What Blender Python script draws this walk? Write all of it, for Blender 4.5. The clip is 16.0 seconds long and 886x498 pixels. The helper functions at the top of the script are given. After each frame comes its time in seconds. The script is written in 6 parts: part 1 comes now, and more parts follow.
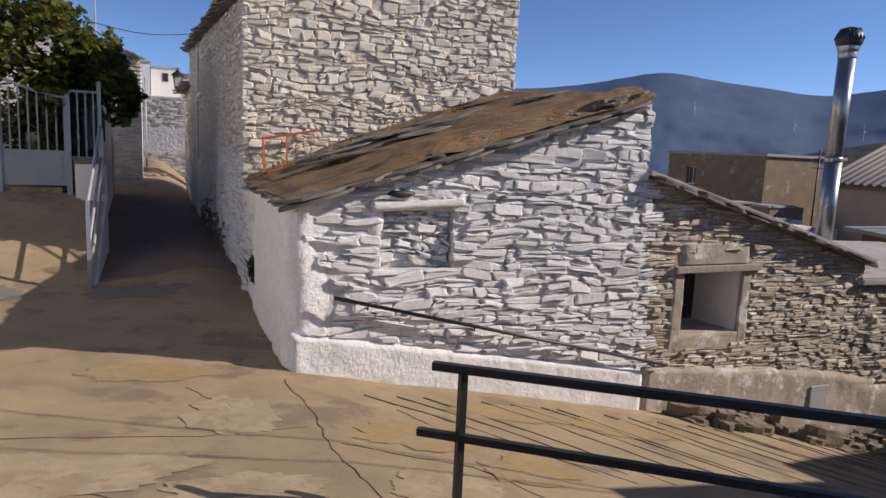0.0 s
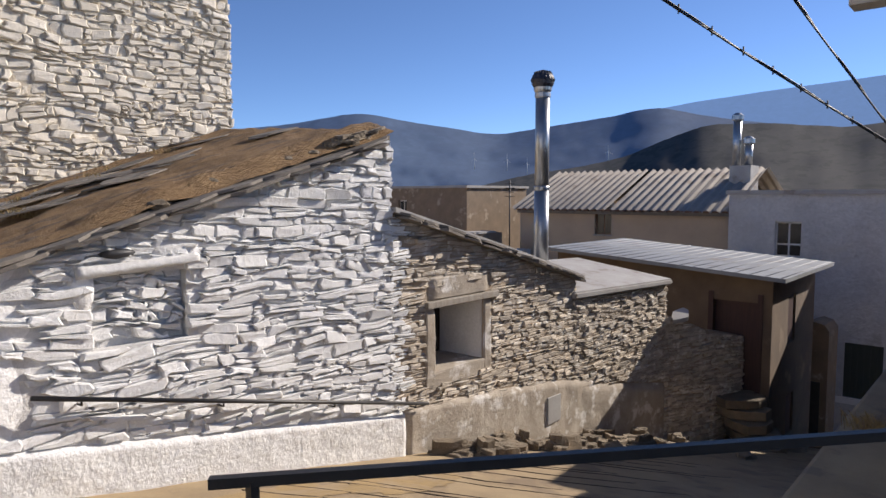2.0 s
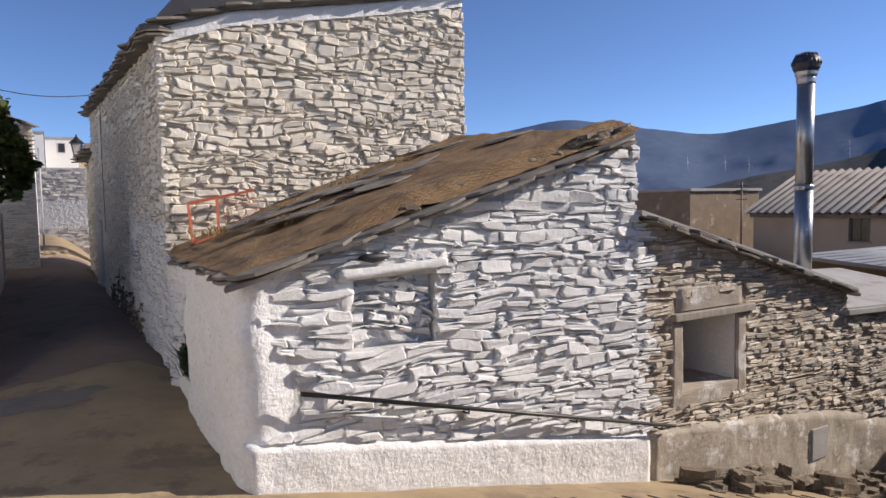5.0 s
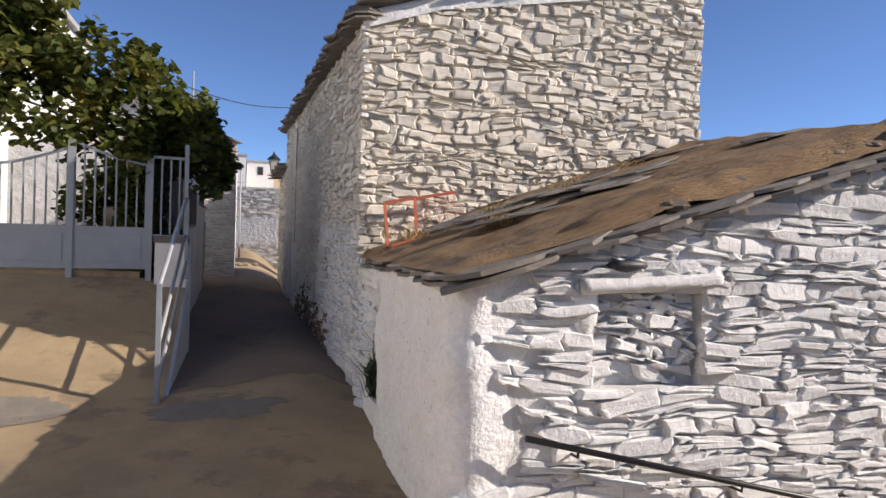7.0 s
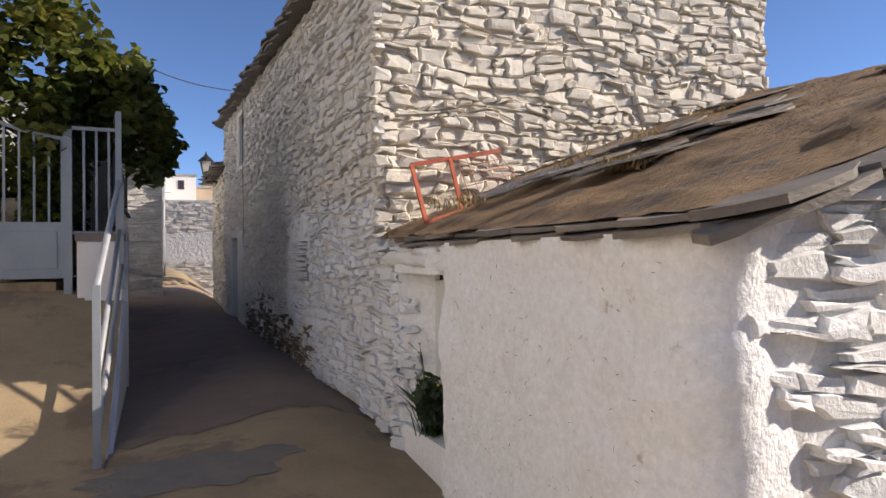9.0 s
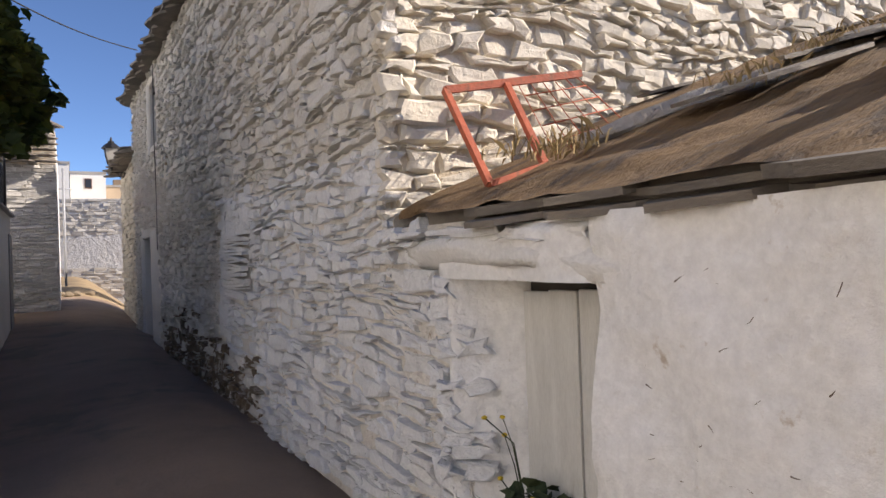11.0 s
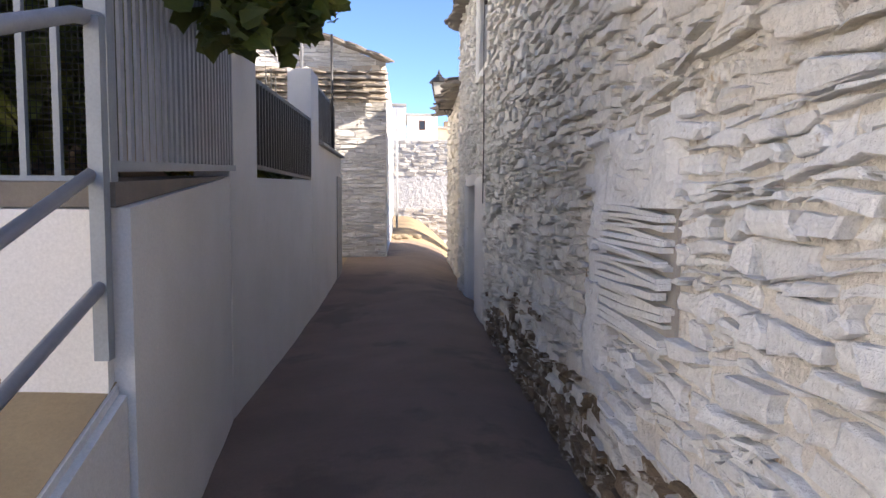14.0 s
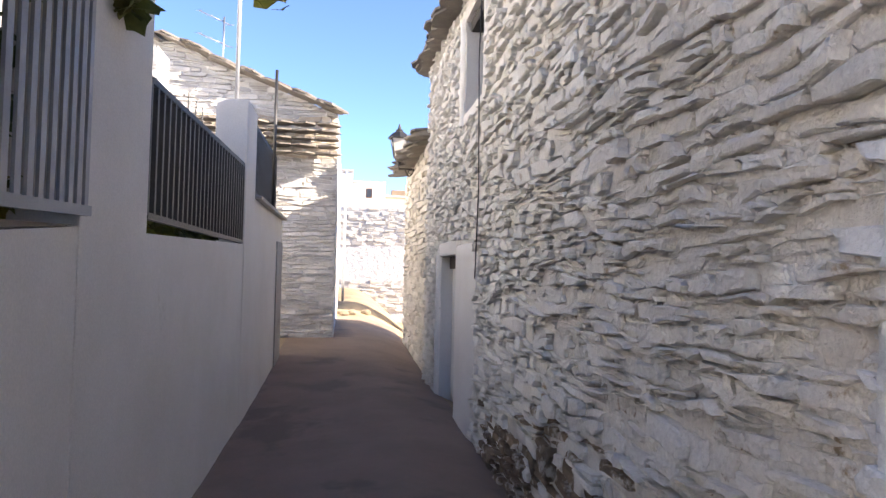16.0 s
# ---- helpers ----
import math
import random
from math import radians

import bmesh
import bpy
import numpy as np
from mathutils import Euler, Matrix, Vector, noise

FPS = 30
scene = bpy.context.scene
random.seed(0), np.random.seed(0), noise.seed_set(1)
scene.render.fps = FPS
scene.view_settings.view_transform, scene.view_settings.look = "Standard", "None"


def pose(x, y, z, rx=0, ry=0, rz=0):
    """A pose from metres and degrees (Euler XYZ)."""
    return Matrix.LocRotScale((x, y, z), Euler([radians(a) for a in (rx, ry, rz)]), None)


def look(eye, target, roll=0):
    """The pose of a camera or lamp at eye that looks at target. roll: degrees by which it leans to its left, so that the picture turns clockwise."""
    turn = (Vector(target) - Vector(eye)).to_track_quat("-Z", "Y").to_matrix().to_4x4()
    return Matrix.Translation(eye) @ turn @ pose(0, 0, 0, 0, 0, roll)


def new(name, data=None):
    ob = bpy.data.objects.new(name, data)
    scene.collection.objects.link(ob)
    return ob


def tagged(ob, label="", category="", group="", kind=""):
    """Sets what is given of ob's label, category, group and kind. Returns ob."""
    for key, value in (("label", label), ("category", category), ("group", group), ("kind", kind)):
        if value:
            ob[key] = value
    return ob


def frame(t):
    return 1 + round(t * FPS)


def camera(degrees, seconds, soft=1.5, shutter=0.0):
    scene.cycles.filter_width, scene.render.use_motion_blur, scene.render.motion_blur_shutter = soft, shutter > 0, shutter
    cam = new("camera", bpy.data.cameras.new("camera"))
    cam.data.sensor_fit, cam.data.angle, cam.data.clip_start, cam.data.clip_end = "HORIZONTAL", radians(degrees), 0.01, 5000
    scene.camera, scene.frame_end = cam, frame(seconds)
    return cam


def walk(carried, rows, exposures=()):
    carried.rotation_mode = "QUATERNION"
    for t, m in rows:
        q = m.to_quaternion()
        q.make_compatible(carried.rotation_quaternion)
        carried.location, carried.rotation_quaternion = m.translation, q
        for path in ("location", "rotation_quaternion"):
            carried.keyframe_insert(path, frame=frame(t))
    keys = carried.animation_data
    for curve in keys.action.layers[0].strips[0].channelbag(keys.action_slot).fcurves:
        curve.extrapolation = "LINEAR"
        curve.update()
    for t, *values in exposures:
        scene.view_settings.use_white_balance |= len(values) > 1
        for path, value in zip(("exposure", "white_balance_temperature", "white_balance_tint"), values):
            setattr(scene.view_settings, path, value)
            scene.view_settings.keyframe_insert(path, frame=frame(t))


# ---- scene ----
cam = camera(67.5, 16.0)
PATH = [
    (0, (4.891, -0.222, 3.73), (5.706, 1.58, 3.434), 2.7),
    (0.5, (4.949, 0.13, 3.696), (5.963, 1.822, 3.366), 0.0),
    (1, (4.958, 0.424, 3.686), (6.187, 1.965, 3.342), 1.4),
    (1.5, (4.93, 0.54, 3.715), (6.371, 1.895, 3.42), 0.1),
    (2, (4.967, 0.56, 3.739), (6.465, 1.876, 3.578), -0.1),
    (2.5, (5.07, 0.526, 3.741), (6.729, 1.637, 3.625), 0.6),
    (3, (5.047, 0.502, 3.745), (6.794, 1.469, 3.629), -0.3),
    (3.5, (4.883, 0.536, 3.76), (6.519, 1.682, 3.659), -1.6),
    (4, (4.837, 0.671, 3.768), (6.222, 2.11, 3.665), -1.1),
    (4.5, (4.835, 0.828, 3.747), (6.012, 2.438, 3.602), -0.0),
    (5, (4.888, 1.114, 3.7), (5.921, 2.822, 3.566), -1.0),
    (5.2, (4.89, 1.228, 3.696), (5.901, 2.948, 3.551), -0.7),
    (7.3, (4.917, 2.903, 3.273), (5.484, 4.821, 3.267), 1.9),
    (7.5, (4.903, 3.133, 3.201), (5.483, 5.047, 3.214), 2.1),
    (8, (4.727, 3.591, 3.122), (5.429, 5.464, 3.156), 1.7),
    (8.5, (4.544, 4.13, 3.071), (5.326, 5.97, 3.109), 0.9),
    (8.7, (4.516, 4.405, 3.034), (5.285, 6.251, 3.058), -0.1),
    (10.8, (4.791, 6.934, 3.002), (5.926, 8.58, 3.028), -1.4),
    (11, (4.886, 7.197, 2.998), (5.88, 8.932, 3.011), -1.9),
    (11.5, (5.002, 7.742, 3.057), (5.849, 9.553, 2.983), -0.8),
    (12, (5.076, 8.263, 3.118), (5.772, 10.136, 3.021), 0.4),
    (12.5, (5.181, 8.811, 3.182), (5.574, 10.768, 3.056), 0.6),
    (13, (5.25, 9.321, 3.214), (5.693, 11.265, 3.053), 3.5),
    (13.5, (5.229, 9.825, 3.221), (5.501, 11.802, 3.088), 3.1),
    (14, (5.22, 10.357, 3.237), (5.335, 12.349, 3.09), 0.3),
    (14.5, (5.103, 10.855, 3.281), (5.523, 12.805, 3.14), 0.1),
    (15, (5.072, 11.468, 3.31), (5.24, 13.461, 3.326), -0.3),
    (15.5, (5.014, 12.053, 3.31), (5.275, 14.035, 3.358), 2.9),
    (16, (4.994, 12.485, 3.249), (5.285, 14.463, 3.32), 1.3),
]
walk(cam, [(t, look(eye, target, roll)) for t, eye, target, roll in PATH],
     [(0, 0.14, 6600, 18), (0.8, 0.27, 6600, 17), (3.0, 0.5, 6600, 14), (5.2, 0.4, 6600, 16), (8.0, 0.6, 6800, 16), (11.0, 0.78, 6950, 16), (12.5, 1.5, 7000, 16), (13.3, 1.68, 6950, 16), (14.2, 1.92, 7000, 16), (16.0, 2.25, 7100, 17)])

# ---- light ----
SUN_AZ = Vector((0.94, -0.34, 0))          # horizontal direction towards the sun
SUN_EL = radians(28)
to_sun = (SUN_AZ.normalized() * math.cos(SUN_EL) + Vector((0, 0, math.sin(SUN_EL)))).normalized()
world = bpy.data.worlds.new("sky")
scene.world = world
world.use_nodes = True
wn = world.node_tree.nodes
sky = wn.new("ShaderNodeTexSky")
sky.sky_type, sky.sun_disc = "NISHITA", False
sky.sun_elevation, sky.sun_rotation = SUN_EL, math.atan2(SUN_AZ.x, SUN_AZ.y)
sky.altitude, sky.air_density, sky.dust_density, sky.ozone_density = 2500, 0.75, 0.1, 5.5
world.node_tree.links.new(sky.outputs[0], wn["Background"].inputs[0])
wn["Background"].inputs[1].default_value = 0.115
sun = new("sun", bpy.data.lights.new("sun", "SUN"))
sun.data.energy, sun.data.angle, sun.data.color = 4.8, radians(0.53), (1.0, 0.93, 0.82)
sun.matrix_world = look((40, -20, 40), Vector((40, -20, 40)) - to_sun)


# ---- materials ----
def mat(name, a, b, scale=3.0, fine=40.0, rough=0.85, bump=0.25, metal=0.0, stain=None, stain_scale=1.2, stain_at=0.58,
        piece=0.0, bump_dist=0.01, stretch=(1, 1, 1)):
    """Two colours mixed by broad noise, finer grain, an optional stain, and bump at two scales. piece: brightness change from piece to piece."""
    m = bpy.data.materials.new(name)
    m.use_nodes = True
    nt = m.node_tree
    n, link = nt.nodes, nt.links.new
    p = n["Principled BSDF"]
    p.inputs["Roughness"].default_value, p.inputs["Metallic"].default_value = rough, metal
    co = n.new("ShaderNodeTexCoord")
    mp = n.new("ShaderNodeMapping")
    mp.inputs["Scale"].default_value = stretch
    link(co.outputs["Object"], mp.inputs[0])

    def nz(sc, detail=6.0, ro=0.6):
        t = n.new("ShaderNodeTexNoise")
        t.inputs["Scale"].default_value, t.inputs["Detail"].default_value, t.inputs["Roughness"].default_value = sc, detail, ro
        link(mp.outputs[0], t.inputs["Vector"])
        return t.outputs["Fac"]

    def ramp(src, lo, hi):
        r = n.new("ShaderNodeMapRange")
        r.inputs[1].default_value, r.inputs[2].default_value = lo, hi
        link(src, r.inputs[0])
        return r.outputs[0]

    def mix(fac, c1, c2, mode="MIX"):
        x = n.new("ShaderNodeMix")
        x.data_type, x.blend_type = "RGBA", mode
        for sock, v in ((x.inputs[0], fac), (x.inputs[6], c1), (x.inputs[7], c2)):
            if isinstance(v, (int, float)):
                sock.default_value = v
            elif isinstance(v, tuple):
                sock.default_value = (*v, 1)
            else:
                link(v, sock)
        return x.outputs[2]

    broad, grain = nz(scale), nz(fine, 4.0, 0.7)
    col = mix(ramp(broad, 0.35, 0.65), a, b)
    col = mix(ramp(grain, 0.25, 0.75), mix(0.22, col, (0.0, 0.0, 0.0)), col)
    if stain:
        col = mix(ramp(nz(stain_scale, 7.0, 0.65), stain_at, stain_at + 0.08), col, stain)
    if piece:
        oi, ge = n.new("ShaderNodeObjectInfo"), n.new("ShaderNodeNewGeometry")
        add, fr = n.new("ShaderNodeMath"), n.new("ShaderNodeMath")
        add.operation, fr.operation = "ADD", "FRACT"
        link(oi.outputs["Random"], add.inputs[0])
        link(ge.outputs["Random Per Island"], add.inputs[1])
        link(add.outputs[0], fr.inputs[0])
        r = n.new("ShaderNodeMapRange")
        r.inputs[3].default_value, r.inputs[4].default_value = 1 - piece, 1.0
        link(fr.outputs[0], r.inputs[0])
        v = n.new("ShaderNodeCombineColor")
        for s in range(3):
            link(r.outputs[0], v.inputs[s])
        col = mix(1.0, col, v.outputs[0], "MULTIPLY")
    link(col, p.inputs["Base Color"])
    rr = n.new("ShaderNodeMapRange")
    rr.inputs[3].default_value, rr.inputs[4].default_value = max(rough - 0.12, 0.05), min(rough + 0.1, 1)
    link(grain, rr.inputs[0])
    link(rr.outputs[0], p.inputs["Roughness"])
    if bump:
        mx = n.new("ShaderNodeMath")
        mx.operation = "MULTIPLY_ADD"
        mx.inputs[1].default_value = 0.45
        link(grain, mx.inputs[0])
        link(nz(scale * 4), mx.inputs[2])
        bp = n.new("ShaderNodeBump")
        bp.inputs["Strength"].default_value, bp.inputs["Distance"].default_value = bump, bump_dist
        link(mx.outputs[0], bp.inputs["Height"])
        link(bp.outputs[0], p.inputs["Normal"])
    return m


M = {
    "concrete": mat("worn_concrete", (0.38, 0.285, 0.165), (0.29, 0.213, 0.125), 1.6, 60, 0.9, 0.5, stain=(0.205, 0.15, 0.095), stain_scale=1.3, stain_at=0.53),
    "patch": mat("dark_cement_patch", (0.17, 0.15, 0.13), (0.22, 0.19, 0.15), 4, 80, 0.85, 0.4),
    "palecement": mat("pale_worn_concrete", (0.43, 0.335, 0.21), (0.35, 0.27, 0.165), 3, 40, 0.9, 0.6, stain=(0.29, 0.213, 0.125), stain_scale=3.5, stain_at=0.5),
    "ochre": mat("ochre_earth_stain", (0.36, 0.25, 0.115), (0.29, 0.205, 0.105), 3, 40, 0.95, 0.6, stain=(0.30, 0.22, 0.13), stain_scale=3, stain_at=0.5),
    "groove": mat("dark_groove_line", (0.10, 0.08, 0.06), (0.15, 0.11, 0.08), 6, 60, 0.95, 0.3),
    "whitewash": mat("whitewashed_stone", (0.88, 0.88, 0.87), (0.82, 0.82, 0.80), 5, 55, 0.85, 0.7, stain=(0.52, 0.49, 0.44), stain_scale=7, stain_at=0.66, piece=0.16, bump_dist=0.02),
    "whitejoint": mat("whitewashed_mortar", (0.66, 0.65, 0.63), (0.76, 0.75, 0.73), 8, 70, 0.95, 0.8, bump_dist=0.02),
    "cream": mat("cream_limewashed_stone", (0.86, 0.80, 0.69), (0.80, 0.73, 0.60), 3, 50, 0.88, 0.7, stain=(0.45, 0.33, 0.20), stain_scale=4, stain_at=0.66, piece=0.22, bump_dist=0.02),
    "creamjoint": mat("cream_mortar", (0.60, 0.52, 0.40), (0.68, 0.60, 0.47), 6, 60, 0.95, 0.8, bump_dist=0.02),
    "alleywhite": mat("thick_limewash", (0.92, 0.895, 0.84), (0.89, 0.845, 0.76), 2.5, 45, 0.88, 0.9, stain=(0.46, 0.35, 0.23), stain_scale=6.5, stain_at=0.63, piece=0.14, bump_dist=0.05),
    "bluewhite": mat("bluish_limewash", (0.90, 0.91, 0.92), (0.85, 0.86, 0.86), 3, 45, 0.85, 0.7, stain=(0.40, 0.35, 0.29), stain_scale=9, stain_at=0.645, piece=0.10, bump_dist=0.05),
    "alleyjoint": mat("limewashed_lane_mortar", (0.88, 0.85, 0.80), (0.81, 0.77, 0.70), 3, 40, 0.95, 1.0, stain=(0.36, 0.28, 0.20), stain_scale=9, stain_at=0.61, bump_dist=0.05),
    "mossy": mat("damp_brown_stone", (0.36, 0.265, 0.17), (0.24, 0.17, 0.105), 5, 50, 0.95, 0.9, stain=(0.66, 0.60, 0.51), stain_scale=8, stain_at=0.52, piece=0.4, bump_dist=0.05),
    "endstone": mat("pale_grey_stone", (0.66, 0.63, 0.58), (0.56, 0.53, 0.48), 4, 50, 0.9, 0.5, piece=0.3),
    "slate": mat("brown_rubble_stone", (0.72, 0.63, 0.51), (0.61, 0.52, 0.41), 6, 60, 0.9, 0.7, stain=(0.82, 0.77, 0.68), stain_scale=5, stain_at=0.53, piece=0.38, bump_dist=0.02),
    "earthjoint": mat("earth_mortar", (0.36, 0.28, 0.20), (0.42, 0.34, 0.25), 7, 60, 0.97, 0.8, bump_dist=0.02),
    "plaster": mat("white_plaster", (0.86, 0.86, 0.85), (0.80, 0.80, 0.78), 2.2, 30, 0.9, 0.8, stain=(0.52, 0.47, 0.40), stain_scale=3.2, stain_at=0.66, bump_dist=0.03),
    "dented": mat("dented_white_plaster", (0.89, 0.89, 0.885), (0.85, 0.85, 0.835), 5.0, 26, 0.9, 0.5, stain=(0.52, 0.46, 0.39), stain_scale=9, stain_at=0.645, bump_dist=0.04),
    "smooth": mat("painted_render", (0.78, 0.76, 0.73), (0.71, 0.69, 0.65), 1.2, 90, 0.9, 0.25, stain=(0.52, 0.50, 0.46), stain_scale=1.4, stain_at=0.68),
    "greyplaster": mat("weathered_plaster", (0.48, 0.42, 0.34), (0.38, 0.32, 0.25), 3, 40, 0.92, 0.7, stain=(0.68, 0.65, 0.60), stain_scale=2.2, stain_at=0.54, bump_dist=0.02),
    "brownhouse": mat("brown_render", (0.29, 0.215, 0.145), (0.23, 0.17, 0.115), 2, 50, 0.95, 0.5, stain=(0.40, 0.33, 0.25), stain_scale=1.6),
    "beige": mat("beige_render", (0.56, 0.44, 0.31), (0.50, 0.39, 0.28), 1.2, 40, 0.9, 0.3),
    "earthroof": mat("earth_covered_slate", (0.36, 0.225, 0.105), (0.26, 0.155, 0.07), 6, 45, 0.97, 1.0, stain=(0.15, 0.105, 0.072), stain_scale=3.2, stain_at=0.535, bump_dist=0.06, stretch=(0.4, 1.5, 1.0)),
    "roofslate": mat("grey_roof_slate", (0.20, 0.175, 0.15), (0.30, 0.265, 0.22), 5, 60, 0.85, 0.7, piece=0.4, stretch=(1, 1, 3)),
    "slab": mat("grey_cement_slab", (0.42, 0.41, 0.39), (0.34, 0.32, 0.30), 2, 50, 0.85, 0.4, stain=(0.24, 0.21, 0.18), stain_scale=2),
    "fibro": mat("fibre_cement_sheet", (0.36, 0.32, 0.27), (0.28, 0.25, 0.22), 1, 30, 0.85, 0.3, stain=(0.18, 0.14, 0.11), stain_scale=1),
    "tarp": mat("black_roof_felt", (0.035, 0.035, 0.04), (0.05, 0.05, 0.055), 3, 40, 0.55, 0.4),
    "wood": mat("grey_weathered_wood", (0.40, 0.36, 0.30), (0.30, 0.26, 0.21), 4, 60, 0.8, 0.6, stretch=(6, 6, 0.6)),
    "whitewood": mat("limewashed_wood", (0.70, 0.70, 0.67), (0.60, 0.60, 0.57), 3, 50, 0.8, 0.5, stretch=(5, 5, 0.7), stain=(0.42, 0.39, 0.34), stain_scale=3, stain_at=0.64),
    "brownwood": mat("brown_door_wood", (0.20, 0.10, 0.055), (0.15, 0.08, 0.045), 4, 60, 0.6, 0.3, stretch=(6, 6, 0.6)),
    "plank": mat("pale_plank", (0.56, 0.50, 0.43), (0.47, 0.42, 0.36), 3, 60, 0.8, 0.4, stretch=(1, 5, 5)),
    "rust": mat("rusted_red_paint", (0.55, 0.13, 0.06), (0.42, 0.10, 0.05), 14, 90, 0.75, 0.5, stain=(0.25, 0.09, 0.05), stain_scale=18),
    "blackmetal": mat("black_painted_metal", (0.014, 0.014, 0.015), (0.022, 0.021, 0.021), 8, 80, 0.5, 0.2),
    "greymetal": mat("grey_painted_metal", (0.36, 0.37, 0.39), (0.30, 0.31, 0.33), 5, 80, 0.5, 0.2, stain=(0.24, 0.21, 0.19), stain_scale=9, stain_at=0.7),
    "whitemetal": mat("pale_blue_painted_metal", (0.29, 0.32, 0.35), (0.25, 0.28, 0.31), 3, 80, 0.45, 0.15),
    "zinc": mat("galvanised_steel", (0.45, 0.46, 0.47), (0.36, 0.37, 0.38), 3, 40, 0.35, 0.15, metal=0.85),
    "cowl": mat("dark_blue_cowl", (0.02, 0.022, 0.035), (0.03, 0.03, 0.045), 9, 60, 0.45, 0.2),
    # near-black: the lack of light in rooms and gaps, given as colour
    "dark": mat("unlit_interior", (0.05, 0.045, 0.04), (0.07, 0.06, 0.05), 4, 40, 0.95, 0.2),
    "leaf": mat("vine_leaf", (0.10, 0.15, 0.03), (0.24, 0.24, 0.045), 2.2, 60, 0.6, 0.2, piece=0.6, stain=(0.38, 0.27, 0.04), stain_scale=1.5, stain_at=0.60),
    "bark": mat("vine_bark", (0.16, 0.11, 0.07), (0.11, 0.08, 0.05), 12, 60, 0.95, 0.8),
    "drygrass": mat("dry_grass", (0.46, 0.33, 0.14), (0.36, 0.24, 0.10), 8, 60, 0.9, 0.2, piece=0.4),
    "weed": mat("green_weed", (0.035, 0.06, 0.02), (0.06, 0.085, 0.03), 8, 60, 0.7, 0.2, piece=0.4),
    "yellow": mat("yellow_flower", (0.75, 0.55, 0.04), (0.65, 0.45, 0.03), 20, 60, 0.7, 0.1),
    "rock": mat("bare_rock_ledge", (0.32, 0.25, 0.17), (0.22, 0.18, 0.13), 4, 50, 0.95, 0.9, piece=0.35, bump_dist=0.03),
    "cable": mat("black_cable", (0.02, 0.02, 0.02), (0.03, 0.03, 0.03), 5, 50, 0.6, 0.0),
    "box": mat("pale_plastic_box", (0.55, 0.52, 0.46), (0.50, 0.47, 0.42), 3, 60, 0.6, 0.1),
    # the blue of both ranges is haze mixed into their colour
    "farhill": mat("haze_tinted_mountain", (0.07, 0.115, 0.20), (0.10, 0.155, 0.25), 0.004, 0.02, 1.0, 0.0, stain=(0.07, 0.115, 0.19), stain_scale=0.009, stain_at=0.52),
    "palehill": mat("haze_glowing_mountain", (0.20, 0.28, 0.42), (0.23, 0.31, 0.45), 0.003, 0.02, 1.0, 0.0),
    "hut": mat("dark_brown_render", (0.19, 0.135, 0.09), (0.14, 0.10, 0.07), 2, 50, 0.95, 0.6, stain=(0.22, 0.16, 0.11), stain_scale=1.8),
    "hutdoor": mat("maroon_door_paint", (0.07, 0.028, 0.022), (0.05, 0.02, 0.018), 4, 60, 0.6, 0.3, stretch=(6, 6, 0.6)),
    "sheetroof": mat("blue_grey_sheet", (0.27, 0.29, 0.31), (0.21, 0.22, 0.235), 1.5, 40, 0.7, 0.3, stain=(0.17, 0.14, 0.12), stain_scale=1.5, stain_at=0.6),
    "bleached": mat("bleached_timber", (0.66, 0.60, 0.52), (0.52, 0.46, 0.39), 6, 55, 0.85, 1.0, stain=(0.24, 0.18, 0.13), stain_scale=16, stain_at=0.60, bump_dist=0.03),
    "darkfloor": mat("dark_lane_concrete", (0.205, 0.145, 0.105), (0.265, 0.19, 0.14), 1.1, 55, 0.88, 0.6, stain=(0.15, 0.11, 0.08), stain_scale=0.9, stain_at=0.55, bump_dist=0.02),
    "midhill": mat("scrub_hill", (0.040, 0.042, 0.046), (0.072, 0.068, 0.062), 0.03, 0.3, 1.0, 0.0, stain=(0.025, 0.03, 0.03), stain_scale=0.06, stain_at=0.5),
    "valley": mat("valley_earth", (0.16, 0.14, 0.10), (0.10, 0.10, 0.07), 0.05, 1.0, 1.0, 0.3, stain=(0.05, 0.06, 0.04), stain_scale=0.2),
    "greywhite": mat("greyed_white_render", (0.60, 0.60, 0.60), (0.51, 0.51, 0.51), 1.2, 9, 0.92, 1.0, bump_dist=0.07, stain=(0.38, 0.37, 0.36), stain_scale=1.4, stain_at=0.62),
    "darkpane": mat("dark_window_pane", (0.02, 0.022, 0.024), (0.03, 0.03, 0.032), 3, 20, 0.25, 0.1),
    "bright": mat("white_distant_render", (0.82, 0.81, 0.78), (0.76, 0.75, 0.72), 0.8, 20, 0.9, 0.3, stain=(0.6, 0.57, 0.52), stain_scale=0.9, stain_at=0.7),
    "shutter": mat("dark_green_wood", (0.035, 0.045, 0.04), (0.05, 0.06, 0.05), 4, 60, 0.7, 0.3, stretch=(6, 6, 0.6)),
    # far house whitewash, toned down all over since its lower wall lies in shade
    "farstone": mat("shade_toned_white_stone", (0.70, 0.68, 0.65), (0.58, 0.56, 0.53), 4, 50, 0.9, 0.7, stain=(0.36, 0.32, 0.27), stain_scale=6, stain_at=0.60, piece=0.35, bump_dist=0.03),
    "towerwhite": mat("white_turbine_paint", (0.8, 0.8, 0.8), (0.75, 0.75, 0.75), 1, 10, 0.6, 0.0),
    "lampglass": mat("milky_lamp_glass", (0.62, 0.60, 0.55), (0.55, 0.53, 0.48), 8, 60, 0.25, 0.0),
    "orange": mat("orange_plastic", (0.45, 0.16, 0.06), (0.4, 0.14, 0.05), 8, 60, 0.6, 0.1),
}
lt = M["leaf"].node_tree
thin, blend = lt.nodes.new("ShaderNodeBsdfTranslucent"), lt.nodes.new("ShaderNodeMixShader")
